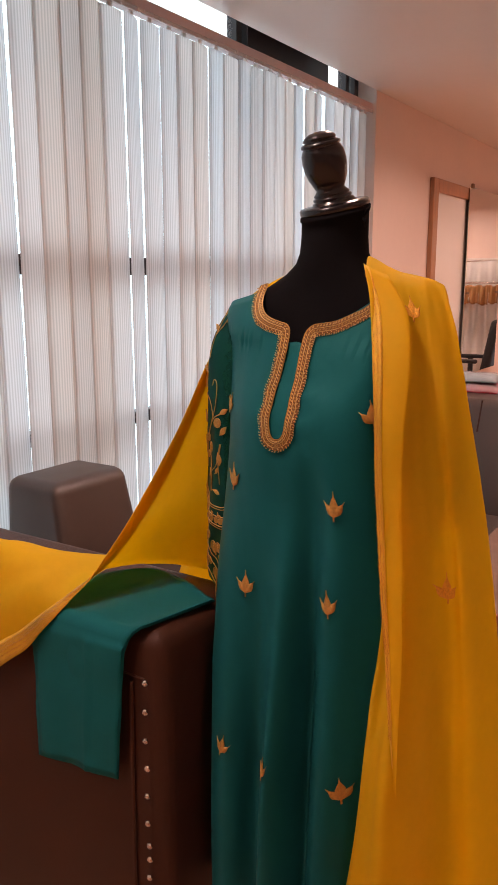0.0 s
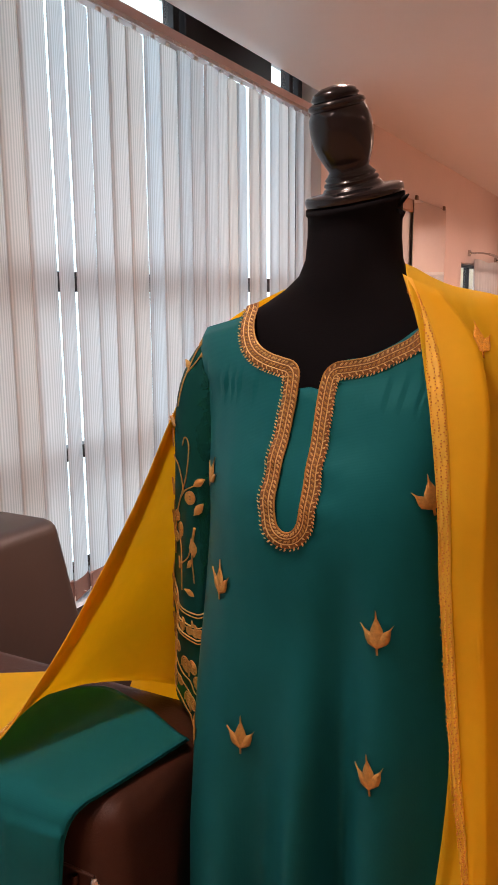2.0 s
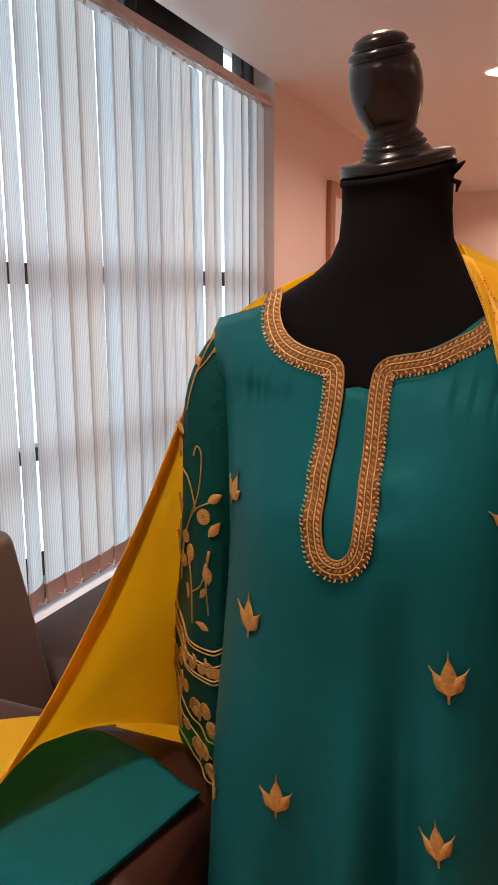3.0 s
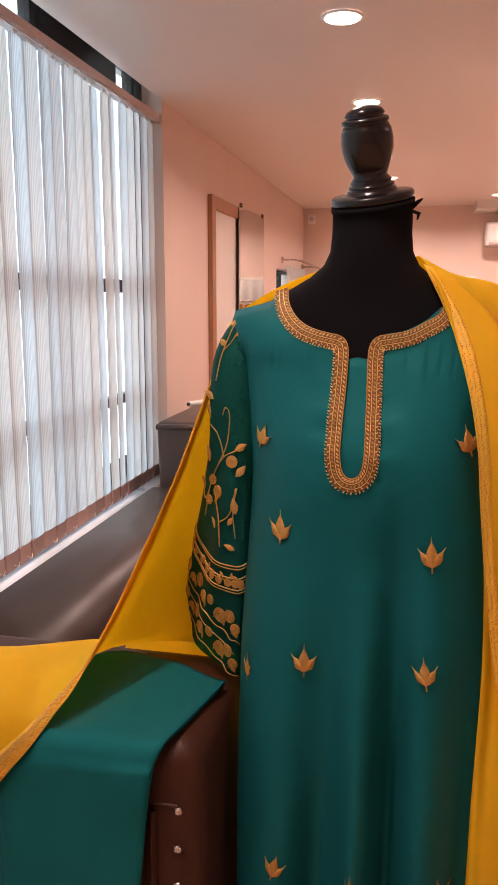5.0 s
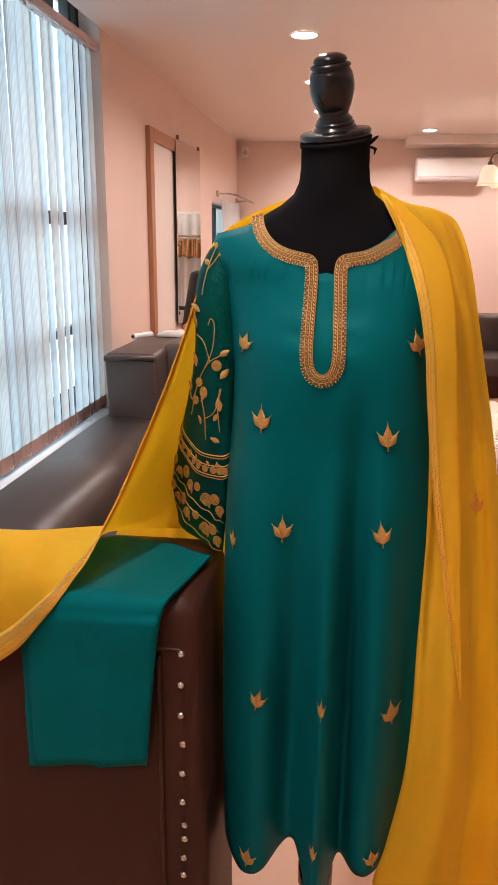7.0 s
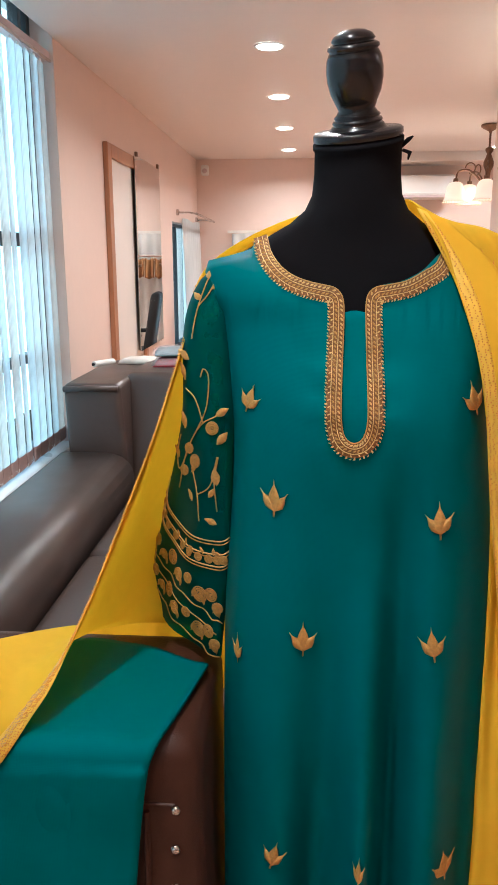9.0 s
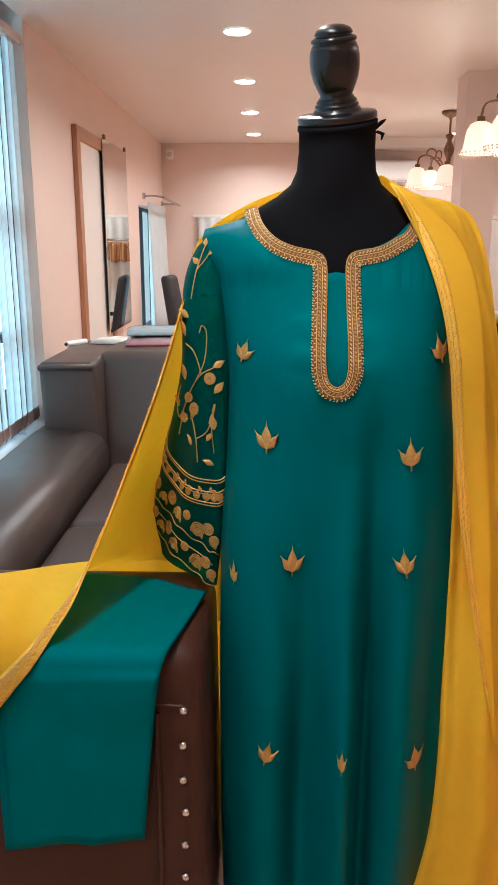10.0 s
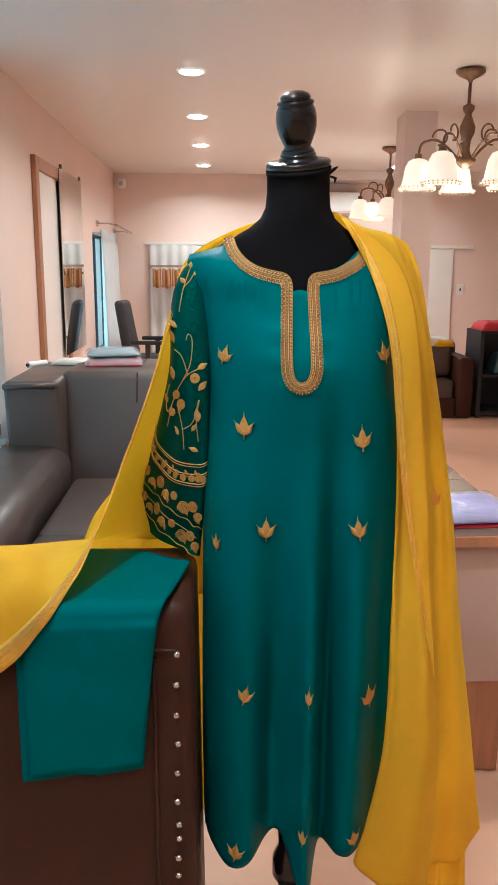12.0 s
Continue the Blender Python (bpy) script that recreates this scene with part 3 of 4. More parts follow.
def bag(name, label, at, size, turn, fill, film=True, cat="bag"):
    b = thing(name, label, cat, at=at)
    b.rotation_euler = (0, 0, radians(turn))
    r = random.Random(len(label) + int(size[0] * 1000))
    def lump(u, v):
        e = min(u, 1 - u, v, 1 - v)
        z = size[2] * min(1, e * 7) ** 0.5 * (0.8 + 0.2 * noise.noise((u * 4, v * 4, size[0] * 9)))
        return Vector(((u - 0.5) * size[0], (v - 0.5) * size[1], 0.002 + z))
    part("folded_cloth", sheet(lump, 14, 14, 0.001), fill, b, smooth=True)
    if film:
        def wrap(u, v):
            p = lump(u, v)
            return Vector((p.x * 1.06, p.y * 1.08, p.z + 0.006 + 0.006 * abs(noise.noise((u * 11, v * 11, 2)))))
        part("plastic_wrap", sheet(wrap, 18, 18, 0.0005), M_FILM, b, "crinkled clear plastic", smooth=True)
    return b


bag("cloth_packet", "red folded cloth in clear plastic on the sofa back", (-1.37, 4.52, 0.866), (0.33, 0.26, 0.050), 6, M_RED, cat="packet")
bag("cloth_packet", "grey-blue folded cloth in clear plastic on a red one", (-1.38, 4.53, 0.922), (0.31, 0.25, 0.040), 10, M_BLUEGREY, cat="packet")
bag("cloth_packet", "pale folded cloth on the sofa back", (-1.66, 4.70, 0.847), (0.22, 0.18, 0.035), -12, M_PALE, False, "packet")
rl = thing("paper_roll", "short white roll lying against the wall", "roll")
part("roll", tube([(-1.90, 4.55, 0.855), (-1.86, 4.62, 0.855), (-1.82, 4.69, 0.855)], 0.018, 12), M_PLASTIC, rl)
# Solid plug; its dark colour paints the shade inside the roll's open end.
part("core", tube([(-1.905, 4.541, 0.855), (-1.90, 4.5495, 0.855)], 0.009, 10), M_DARK, rl, "dark plug with the shade of a hollow core as its colour")


def office_chair(at, turn):
    c = thing("office_chair", "black padded office chair", "chair", at=at)
    c.rotation_euler = (0, 0, radians(turn))
    part("backrest", slanted((-0.25, 0.20, 0.50), (0.25, 0.30, 1.10), (-0.20, 0.30), (0.20, 0.40), 0.04, 3), M_BLACK, c, smooth=True)
    part("seat", box((-0.26, -0.26, 0.42), (0.26, 0.24, 0.52), 0.04, 3), M_BLACK, c, smooth=True)
    part("column", lathe([(0.03, 0.08), (0.03, 0.42)], n=12), M_DARK, c)
    for s in (-1, 1):
        part("armrest", box((s * 0.29 - 0.03, -0.18, 0.66), (s * 0.29 + 0.03, 0.20, 0.70), 0.012, 2), M_BLACK, c)
        part("arm_post", box((s * 0.29 - 0.015, 0.0, 0.46), (s * 0.29 + 0.015, 0.05, 0.66)), M_DARK, c)
    for k in range(5):
        a = 2 * math.pi * k / 5
        leg = part("leg", tube([(0, 0, 0.09), (0.28 * math.cos(a), 0.28 * math.sin(a), 0.06)], 0.018, 6), M_DARK, c)
        part("castor", lathe([(0.02, 0.0), (0.025, 0.025), (0.02, 0.05)], (0.28 * math.cos(a), 0.28 * math.sin(a), 0), 10), M_DARK, leg)


office_chair((-1.41, 8.2, 0), 84)

# far sofa, black cabinet
f2 = thing("far_sofa", "dark brown leather sofa with cloths piled on it", "sofa")
part("backrest", box((0.55, 7.85, 0.10), (1.76, 8.15, 0.72), 0.06, 3), M_GREYLEATHER, f2, smooth=True)
part("seat", box((0.55, 7.32, 0.10), (1.60, 7.84, 0.38), 0.05, 3), M_GREYLEATHER, f2, smooth=True)
part("back_cushion", box((0.95, 7.46, 0.385), (1.60, 7.845, 0.69), 0.06, 3), M_GREYLEATHER, f2, smooth=True)
part("armrest", box((1.61, 7.28, 0.0), (1.78, 8.15, 0.60), 0.04, 3), M_LEATHER, f2, smooth=True)
part("front_rail", box((0.55, 7.29, 0.0), (1.605, 7.315, 0.20), 0.008, 1), M_LEATHER, f2)
bag("folded_cloth_pile", "pale folded cloths on the far sofa", (1.42, 7.66, 0.69), (0.40, 0.30, 0.10), 4, M_PALE, False, "cloth")
bag("yellow_cloth", "yellow folded cloth on the far sofa", (1.52, 7.56, 0.69), (0.20, 0.16, 0.07), 4, M_YELLOW, False, "cloth")
cb = thing("display_cabinet", "black open cabinet with red cloths on top", "cabinet")
for x in (1.84, 2.55):
    part("side", box((x - 0.02, 7.30, 0.0), (x + 0.02, 7.75, 0.86), 0.003, 1), M_BLACK, cb)
for z in (0.05, 0.42, 0.845):
    part("shelf", box((1.861, 7.30, z - 0.015), (2.529, 7.75, z + 0.015), 0.003, 1), M_BLACK, cb)
part("back", box((1.861, 7.751, 0.03), (2.529, 7.765, 0.86)), M_BLACK, cb)
bag("red_cloth_pile", "red folded cloths on a black cabinet", (2.08, 7.5, 0.86), (0.5, 0.4, 0.10), 0, M_RED, False, "cloth")
bag("grey_carton", "grey folded cloth inside a black cabinet", (2.2, 7.5, 0.44), (0.4, 0.3, 0.22), 0, M_BLUEGREY, False, "cloth")

# desk
dk = thing("counter_desk", "low desk with beige front panel and dark top", "desk")
part("tabletop", box((-0.62, 1.70, 0.72), (0.085, 3.4, 0.75), 0.004, 2), M_DESKTOP, dk)
part("edge_strip", box((-0.62, 1.692, 0.722), (0.085, 1.699, 0.748)), M_WOOD, dk)
part("front_panel", box((-0.60, 1.74, 0.30), (0.07, 1.76, 0.719), 0.002, 1), M_DESK, dk)
part("kick_panel", box((-0.60, 1.765, 0.0), (0.07, 1.785, 0.299), 0.002, 1), M_WOOD, dk, "dark reddish kick panel")
part("side_panel", box((0.05, 1.787, 0.0), (0.07, 3.38, 0.719), 0.002, 1), M_DESK, dk)
part("side_panel", box((-0.60, 1.787, 0.0), (-0.58, 3.38, 0.719), 0.002, 1), M_DESK, dk)
bag("cloth_packet", "violet printed cloth in clear plastic on the desk", (-0.04, 1.88, 0.762), (0.26, 0.24, 0.026), 6, M_VIOLET, cat="packet")
bag("cloth_packet", "red cloth edge under a packet on the desk", (-0.03, 1.885, 0.75), (0.27, 0.25, 0.012), 4, M_RED, False, "packet")


# ---- chandeliers ----
def chandelier(at, turn, proto=[]):
    if proto:
        copy_thing(proto[0], pose(*at, 0, 0, turn))
        return
    c = thing("chandelier", "aged bronze chandelier with lit frosted bell shades", "chandelier", "chandeliers", at=at)
    c.rotation_euler = (0, 0, radians(turn))
    proto.append(c)
    part("canopy", lathe([(0.012, -0.075), (0.016, -0.062), (0.034, -0.052), (0.066, -0.036), (0.084, -0.022), (0.086, -0.010), (0.078, -0.002)]), M_BRONZE, c, smooth=True)
    part("stem", lathe([(0.010, -0.19), (0.010, -0.076)], n=10), M_BRONZE, c, smooth=True)
    col = [(0.012, -0.56), (0.03, -0.55), (0.055, -0.525), (0.062, -0.505), (0.03, -0.48), (0.02, -0.45), (0.024, -0.40), (0.045, -0.35), (0.046, -0.32), (0.026, -0.27), (0.018, -0.25), (0.034, -0.225), (0.036, -0.205), (0.012, -0.191)]
    part("column", lathe(col), M_BRONZE, c, smooth=True)
    for k in range(5):
        a = 2 * math.pi * k / 5
        e, up = Vector((math.cos(a), math.sin(a), 0)), Vector((0, 0, 1))
        keys = [(0, 0.04, -0.51), (0.2, 0.10, -0.44), (0.45, 0.18, -0.385), (0.75, 0.265, -0.40), (1, 0.285, -0.465)]
        pts = [e * spline([(t, (r, z, 0)) for t, r, z in keys], i / 14)[0] + up * spline([(t, (r, z, 0)) for t, r, z in keys], i / 14)[1] for i in range(15)]
        arm = part("arm", tube(pts, 0.008, 8), M_BRONZE, c, smooth=True)
        sc = [e * (0.16 + 0.045 * math.cos(i * 0.45)) + up * (-0.37 + 0.045 * math.sin(i * 0.45)) for i in range(12)]
        part("scroll", tube(sc, 0.006, 6), M_BRONZE, arm, smooth=True)
        p = e * 0.285
        part("socket", lathe([(0.016, -0.50), (0.024, -0.49), (0.022, -0.46), (0.010, -0.455)], (p.x, p.y, 0), 14), M_BRONZE, arm, smooth=True)
        sh = bmesh.new()
        rings([(p.x, p.y, z, r, r) for r, z in ((0.028, -0.488), (0.056, -0.500), (0.076, -0.535), (0.086, -0.59), (0.094, -0.635), (0.112, -0.662), (0.109, -0.663), (0.091, -0.635), (0.082, -0.59), (0.07, -0.535), (0.05, -0.505), (0.026, -0.492))], 24, (False, False), sh)
        part("shade", sh, M_SHADE, arm, "lit frosted glass shade", smooth=True)
        bd = bmesh.new()
        for i in range(26):
            b = 2 * math.pi * i / 26
            for z, rr in ((-0.658, 0.1145), (-0.671, 0.110)):
                bmesh.ops.create_icosphere(bd, subdivisions=1, radius=0.0055, matrix=Matrix.Translation((p.x + rr * math.cos(b), p.y + rr * math.sin(b), z)))
        tagged(part("bead_fringe", bd, M_BEAD, arm, "fringe of small glass beads"), kind="stuff")


for at, turn in (((0.745, 4.65, CEIL), 10), ((0.93, 7.65, CEIL), 40)):
    chandelier(at, turn)
    lamp("chandelier_lamp", "POINT", pose(at[0], at[1], CEIL - 0.72), CHAN_W, (1.0, 0.80, 0.60), 0.12)

# ---- dress form ----
NX, NY = -0.610, 1.165
form = bmesh.new()
rings([(NX, NY - 0.02, 0.78, 0.10, 0.07), (NX, NY - 0.03, 0.95, 0.13, 0.075), (NX, NY - 0.03, 1.15, 0.12, 0.075), (NX, NY - 0.03, 1.30, 0.145, 0.075), (NX, NY - 0.015, 1.40, 0.160, 0.062), (NX, NY - 0.01, 1.44, 0.160, 0.052),
       (NX, NY - 0.005, 1.468, 0.150, 0.052), (NX, NY, 1.490, 0.112, 0.053), (NX, NY, 1.506, 0.084, 0.055), (NX, NY, 1.522, 0.065, 0.055), (NX, NY, 1.54, 0.0565, 0.055),
       (NX, NY, 1.565, 0.0540, 0.0540), (NX, NY, 1.596, 0.0540, 0.0540), (NX, NY, 1.600, 0.0562, 0.0562), (NX, NY, 1.606, 0.0562, 0.0562), (NX, NY, 1.6065, 0.05, 0.05)], 40, bm=form)
nv = len(form.faces)
lathe([(0.054, 1.607), (0.0555, 1.609), (0.0555, 1.616), (0.053, 1.6185), (0.036, 1.619), (0.0370, 1.6220), (0.0355, 1.6248), (0.0315, 1.6256), (0.0345, 1.6285), (0.0330, 1.6312), (0.0295, 1.6320), (0.0318, 1.6350), (0.028, 1.6385), (0.0245, 1.643),
       (0.0285, 1.651), (0.034, 1.663), (0.0372, 1.677), (0.0378, 1.689), (0.0362, 1.701), (0.0325, 1.7085), (0.0312, 1.7095), (0.0345, 1.712), (0.0335, 1.7155), (0.0285, 1.7180), (0.0262, 1.7188), (0.0290, 1.7212), (0.025, 1.727), (0.015, 1.7315), (0.004, 1.733)], (NX, NY, 0), 40, form)
lathe([(0.14, 0.0), (0.14, 0.015), (0.05, 0.03), (0.022, 0.06), (0.022, 0.20), (0.034, 0.22), (0.034, 0.26), (0.022, 0.29), (0.026, 0.36), (0.022, 0.44), (0.022, 0.79)], (NX + 0.005, NY - 0.03, 0), 20, form)
for v in form.verts:
    up = v.co.z - 1.6068
    w = max(0.0, min(1.0, (v.co.z - 1.575) / 0.025))
    dx, dy = v.co.x - NX, v.co.y - NY
    v.co.z += w * (0.10 * dx + 0.24 * dy)
    if up > 0:
        if up > 0.0125:
            v.co.x, v.co.y = NX + 0.9 * dx, NY + 0.9 * dy
        v.co.x -= 0.10 * up
        v.co.y -= 0.33 * up
        v.co.z -= 0.09 * up
form.faces.ensure_lookup_table()
for i in range(nv, len(form.faces)):
    form.faces[i].material_index = 1
tube([(NX + 0.052, NY - 0.005, 1.596), (NX + 0.060, NY - 0.01, 1.604), (NX + 0.066, NY - 0.012, 1.608)], [0.002, 0.003, 0.001], 6, form)
tube([(NX + 0.054, NY - 0.012, 1.592), (NX + 0.062, NY - 0.018, 1.588), (NX + 0.060, NY - 0.018, 1.580)], [0.002, 0.003, 0.001], 6, form)
tagged(part("dress_form", form, [M_VELVET, M_LACQUER], smooth=True), "black velvet dress form with a turned black knob", "dress form")

# ---- kurta ----
KX = -0.611
A_KEYS = [(0.33, 0.165), (0.55, 0.168), (0.72, 0.168), (0.93, 0.166), (1.03, 0.164), (1.13, 0.158), (1.23, 0.154), (1.32, 0.160), (1.40, 0.176), (1.455, 0.190), (1.49, 0.150)]
B_KEYS = [(0.33, 0.147), (0.55, 0.144), (0.72, 0.139), (0.93, 0.129), (1.03, 0.126), (1.13, 0.121), (1.23, 0.118), (1.30, 0.108), (1.36, 0.090), (1.43, 0.072), (1.46, 0.048), (1.49, 0.016)]
C_KEYS = [(0.3, 1.115), (1.28, 1.115), (1.36, 1.124), (1.43, 1.137), (1.49, 1.152)]
FOLDS = [(-0.098, 0.036, 1.15, 0.012), (0.012, 0.022, 1.15, 0.052), (0.050, 0.017, 1.30, -0.046), (0.100, 0.022, 1.32, 0.020), (-0.045, 0.026, 1.10, -0.042), (-0.150, 0.012, 1.05, -0.014), (0.145, 0.016, 1.34, -0.022)]


def half_width(z, right):
    a = spline(A_KEYS, z)
    if right:
        a += 0.022 * max(0.0, min(1.0, (1.32 - z) / 0.15)) * max(0.0, min(1.0, (z - 0.45) / 0.2))
        a *= 1 - 0.13 * max(0.0, min(1.0, (z - 1.36) / 0.06))
    return a


def kurta_y(x, z, side=-1):
    """Front (side -1) or back (side 1) of the kurta at x, z."""
    a, b = half_width(z, x > KX), spline(B_KEYS, z)
    d = max(-1.0, min(1.0, (x - KX) / a))
    left = max(0.0, min(1.0, (1.25 - z) / 0.4)) if x < KX else 0.0
    y = side * b * max(0.0, 1 - abs(d) ** (2.6 + 1.2 * left)) ** (1 / 2.2)
    if side < 0:
        e = max(0.0, 1 - d * d)
        for fx, w, top, amp in FOLDS:
            k = max(0.0, min(1.0, (top - z) / 0.45))
            y -= e * amp * k * math.exp(-(((x - KX) - fx - 0.012 * (z - 0.6)) / (w * (1 + 0.7 * max(0.0, z - 0.7)))) ** 2)
        y -= 0.013 * e * (math.exp(-(((x - KX) + 0.075) / 0.065) ** 2 - ((z - 1.275) / 0.075) ** 2) + math.exp(-(((x - KX) - 0.07) / 0.065) ** 2 - ((z - 1.275) / 0.075) ** 2))
        y += 0.0042 * e * math.sin(150 * z + 20 * (x - KX)) * math.exp(-((abs((x - KX) + 0.004) - 0.038) / 0.022) ** 2 - ((z - 1.31) / 0.05) ** 2)
    if side < 0:
        y += e * (0.0050 * noise.noise((x * 13, z * 4, 0.3)) + 0.0016 * noise.noise((x * 42 + 9 * z, z * 16, 1.7)))
    return spline(C_KEYS, z) + y - (0.10 - 0.17 * left) * (x - KX) * (0.5 if z > 1.4 else 1.0)


NECK = [(-0.755, 1.488), (-0.728, 1.482), (-0.713, 1.458), (-0.696, 1.446), (-0.675, 1.436), (-0.644, 1.429), (-0.634, 1.405), (-0.615, 1.404), (-0.597, 1.405), (-0.588, 1.429), (-0.562, 1.436), (-0.535, 1.449), (-0.515, 1.466), (-0.498, 1.480), (-0.48, 1.478)]
HEM = [(-0.79, 0.407), (-0.757, 0.385), (-0.735, 0.376), (-0.70, 0.390), (-0.668, 0.419), (-0.642, 0.439), (-0.630, 0.417), (-0.612, 0.373), (-0.587, 0.362), (-0.578, 0.390), (-0.562, 0.410), (-0.53, 0.404), (-0.48, 0.408), (-0.42, 0.400)]


def kurta_half(side, nu=170, nv=80):
    def f(u, v):
        th = math.pi * u
        s = -math.cos(th)
        x0 = KX + s * 0.172
        hem = spline(HEM, x0) if side < 0 else 0.36
        top = spline(NECK, x0) if side < 0 and -0.74 < x0 < -0.495 else 1.482 - 0.35 * max(0, abs(x0 - KX) - 0.11)
        z = hem + (top - hem) * v
        x = KX + s * half_width(z, s > 0) * 0.9995
        if side < 0 and z > 1.36:
            x = x + (x0 - x) * min(1, (z - 1.36) / 0.05)
            if abs(s) > 0.75:
                x += (KX + s * half_width(z, s > 0) - x) * (abs(s) - 0.75) / 0.25
        return Vector((x, kurta_y(x, z, side), z))
    return sheet(f, nu, nv, 0.0015 * (1 if side < 0 else -1))


ku = thing("kurta", "teal green satin kurta with gold embroidery on a dress form", "kurta")
part("front_panel", kurta_half(-1), M_TEAL, ku, smooth=True)
part("back_panel", kurta_half(1, 60, 40), M_TEAL, ku, smooth=True)


def on_front(x, z, out=0.003):
    return Vector((x, kurta_y(x, z) - out, z))


def resample(pts, step):
    out, acc = [Vector(pts[0])], 0.0
    for a, b in zip(pts, pts[1:]):
        a, b = Vector(a), Vector(b)
        n = max(1, int((b - a).length / step))
        out += [a.lerp(b, i / n) for i in range(1, n + 1)]
    return out


# neckline: down the scoop, round the slit and up again
path_keys = [(-0.731, 1.490), (-0.724, 1.468), (-0.711, 1.450), (-0.694, 1.437), (-0.674, 1.429), (-0.654, 1.4245), (-0.641, 1.421), (-0.6365, 1.409), (-0.6370, 1.37), (-0.6385, 1.33), (-0.6390, 1.29), (-0.6355, 1.267), (-0.627, 1.2550),
             (-0.615, 1.2510), (-0.603, 1.2555), (-0.595, 1.268), (-0.5920, 1.29), (-0.5925, 1.33), (-0.5935, 1.37), (-0.5940, 1.409), (-0.5895, 1.421), (-0.576, 1.424), (-0.552, 1.429), (-0.530, 1.440), (-0.513, 1.450), (-0.500, 1.468)]
smooth_path = []
for i in range(len(path_keys) - 1):
    for k in range(4):
        smooth_path.append(spline([(j, (*q, 0)) for j, q in enumerate(path_keys)], i + k / 4))
smooth_path.append(Vector((*path_keys[-1], 0)))


def strip(path, lo, hi, lift, bm=None, flip=1):
    """A raised braid on the front of the kurta between two offsets from a path."""
    bm = bm or bmesh.new()
    rows = []
    for i, p in enumerate(path):
        d = (path[min(i + 1, len(path) - 1)] - path[max(0, i - 1)])
        d = Vector((d.x, d.y)).normalized()
        nrm = Vector((d.y, -d.x)) * flip
        row = []
        for w, h in ((lo, 0.0005), (lo + (hi - lo) * 0.2, lift), (lo + (hi - lo) * 0.8, lift), (hi, 0.0005)):
            q = Vector((p.x, p.y)) + nrm * w
            row.append(bm.verts.new(on_front(q.x, q.y, 0.002 + h)))
        rows.append(row)
    for a, b in zip(rows, rows[1:]):
        for k in range(3):
            bm.faces.new((a[k], a[k + 1], b[k + 1], b[k]))
    return bm


HB = 0.0086
nb = part("neckline_band", strip(smooth_path, -HB, HB, 0.0018), M_BRAID, ku, "gold embroidered neckline band", smooth=True)
for lo, hi, m in ((-0.0092, -0.0078, M_GOLD), (-0.0030, -0.0018, M_GOLDPALE), (0.0030, 0.0042, M_GOLDPALE)):
    part("cord", strip(smooth_path, lo, hi, 0.0032), m, nb, smooth=True)


def bead_row(off, r, step, material, name, zig=0.0):
    bm = bmesh.new()
    fine = resample([Vector((p.x, p.y, 0)) for p in smooth_path], 0.001)
    acc, k = 0.0, 0
    for i in range(1, len(fine) - 1):
        acc += (fine[i] - fine[i - 1]).length
        if acc >= step:
            acc, k = acc - step, k + 1
            d = (fine[min(i + 3, len(fine) - 1)] - fine[max(0, i - 3)]).normalized()
            q = fine[i] + Vector((d.y, -d.x, 0)) * (off + zig * (1 if k % 2 else -1))
            p = on_front(q.x, q.y, 0.0045)
            ang = math.atan2(d.y, d.x) + (0.6 if zig == 0 else 1.1 * (1 if k % 2 else -1))
            bmesh.ops.create_icosphere(bm, subdivisions=1, radius=r, matrix=Matrix.Translation(p) @ Matrix.Rotation(-ang, 4, "Y") @ Matrix.Diagonal((1.7, 0.7, 0.75, 1)))
    return tagged(part(name, bm, material, nb), kind="stuff")


bead_row(-0.0057, 0.0016, 0.0050, M_GOLDPALE, "chain_stitch")
bead_row(0.0007, 0.0016, 0.0050, M_GOLD, "chain_stitch")
bead_row(0.0072, 0.0012, 0.0036, M_GOLDPALE, "zigzag_stitch", 0.0014)
bead_row(0.0098, 0.0010, 0.0036, M_GOLDPALE, "edge_loop")


def leaf_bm(size):
    """Three pointed petals with a raised vein and loose tips."""
    bm = bmesh.new()
    for ang, ln, w in ((0, 1.12, 0.46), (35, 0.84, 0.40), (-35, 0.84, 0.40)):
        c, s = math.cos(radians(ang)), math.sin(radians(ang))
        prof = [(0.0, 0.05), (0.15, 0.55), (0.35, 1.0), (0.55, 0.85), (0.75, 0.45), (0.88, 0.14), (1.12, 0.02)]
        rows = []
        for t, k in prof:
            row = []
            for e, h in ((-1, 0.0), (-0.75, 0.0015), (0.0, 0.0026), (0.75, 0.0015), (1, 0.0)):
                lx, lz = e * w * k * 0.5, t * ln
                row.append(bm.verts.new(((lx * c + lz * s) * size, -h, (-lx * s + lz * c) * size)))
            rows.append(row)
        for a, b in zip(rows, rows[1:]):
            for q in range(4):
                bm.faces.new((a[q], a[q + 1], b[q + 1], b[q]))
    tube([(0, -0.001, 0.1 * size), (0, -0.001, -0.22 * size)], 0.0012, 5, bm)
    return bm


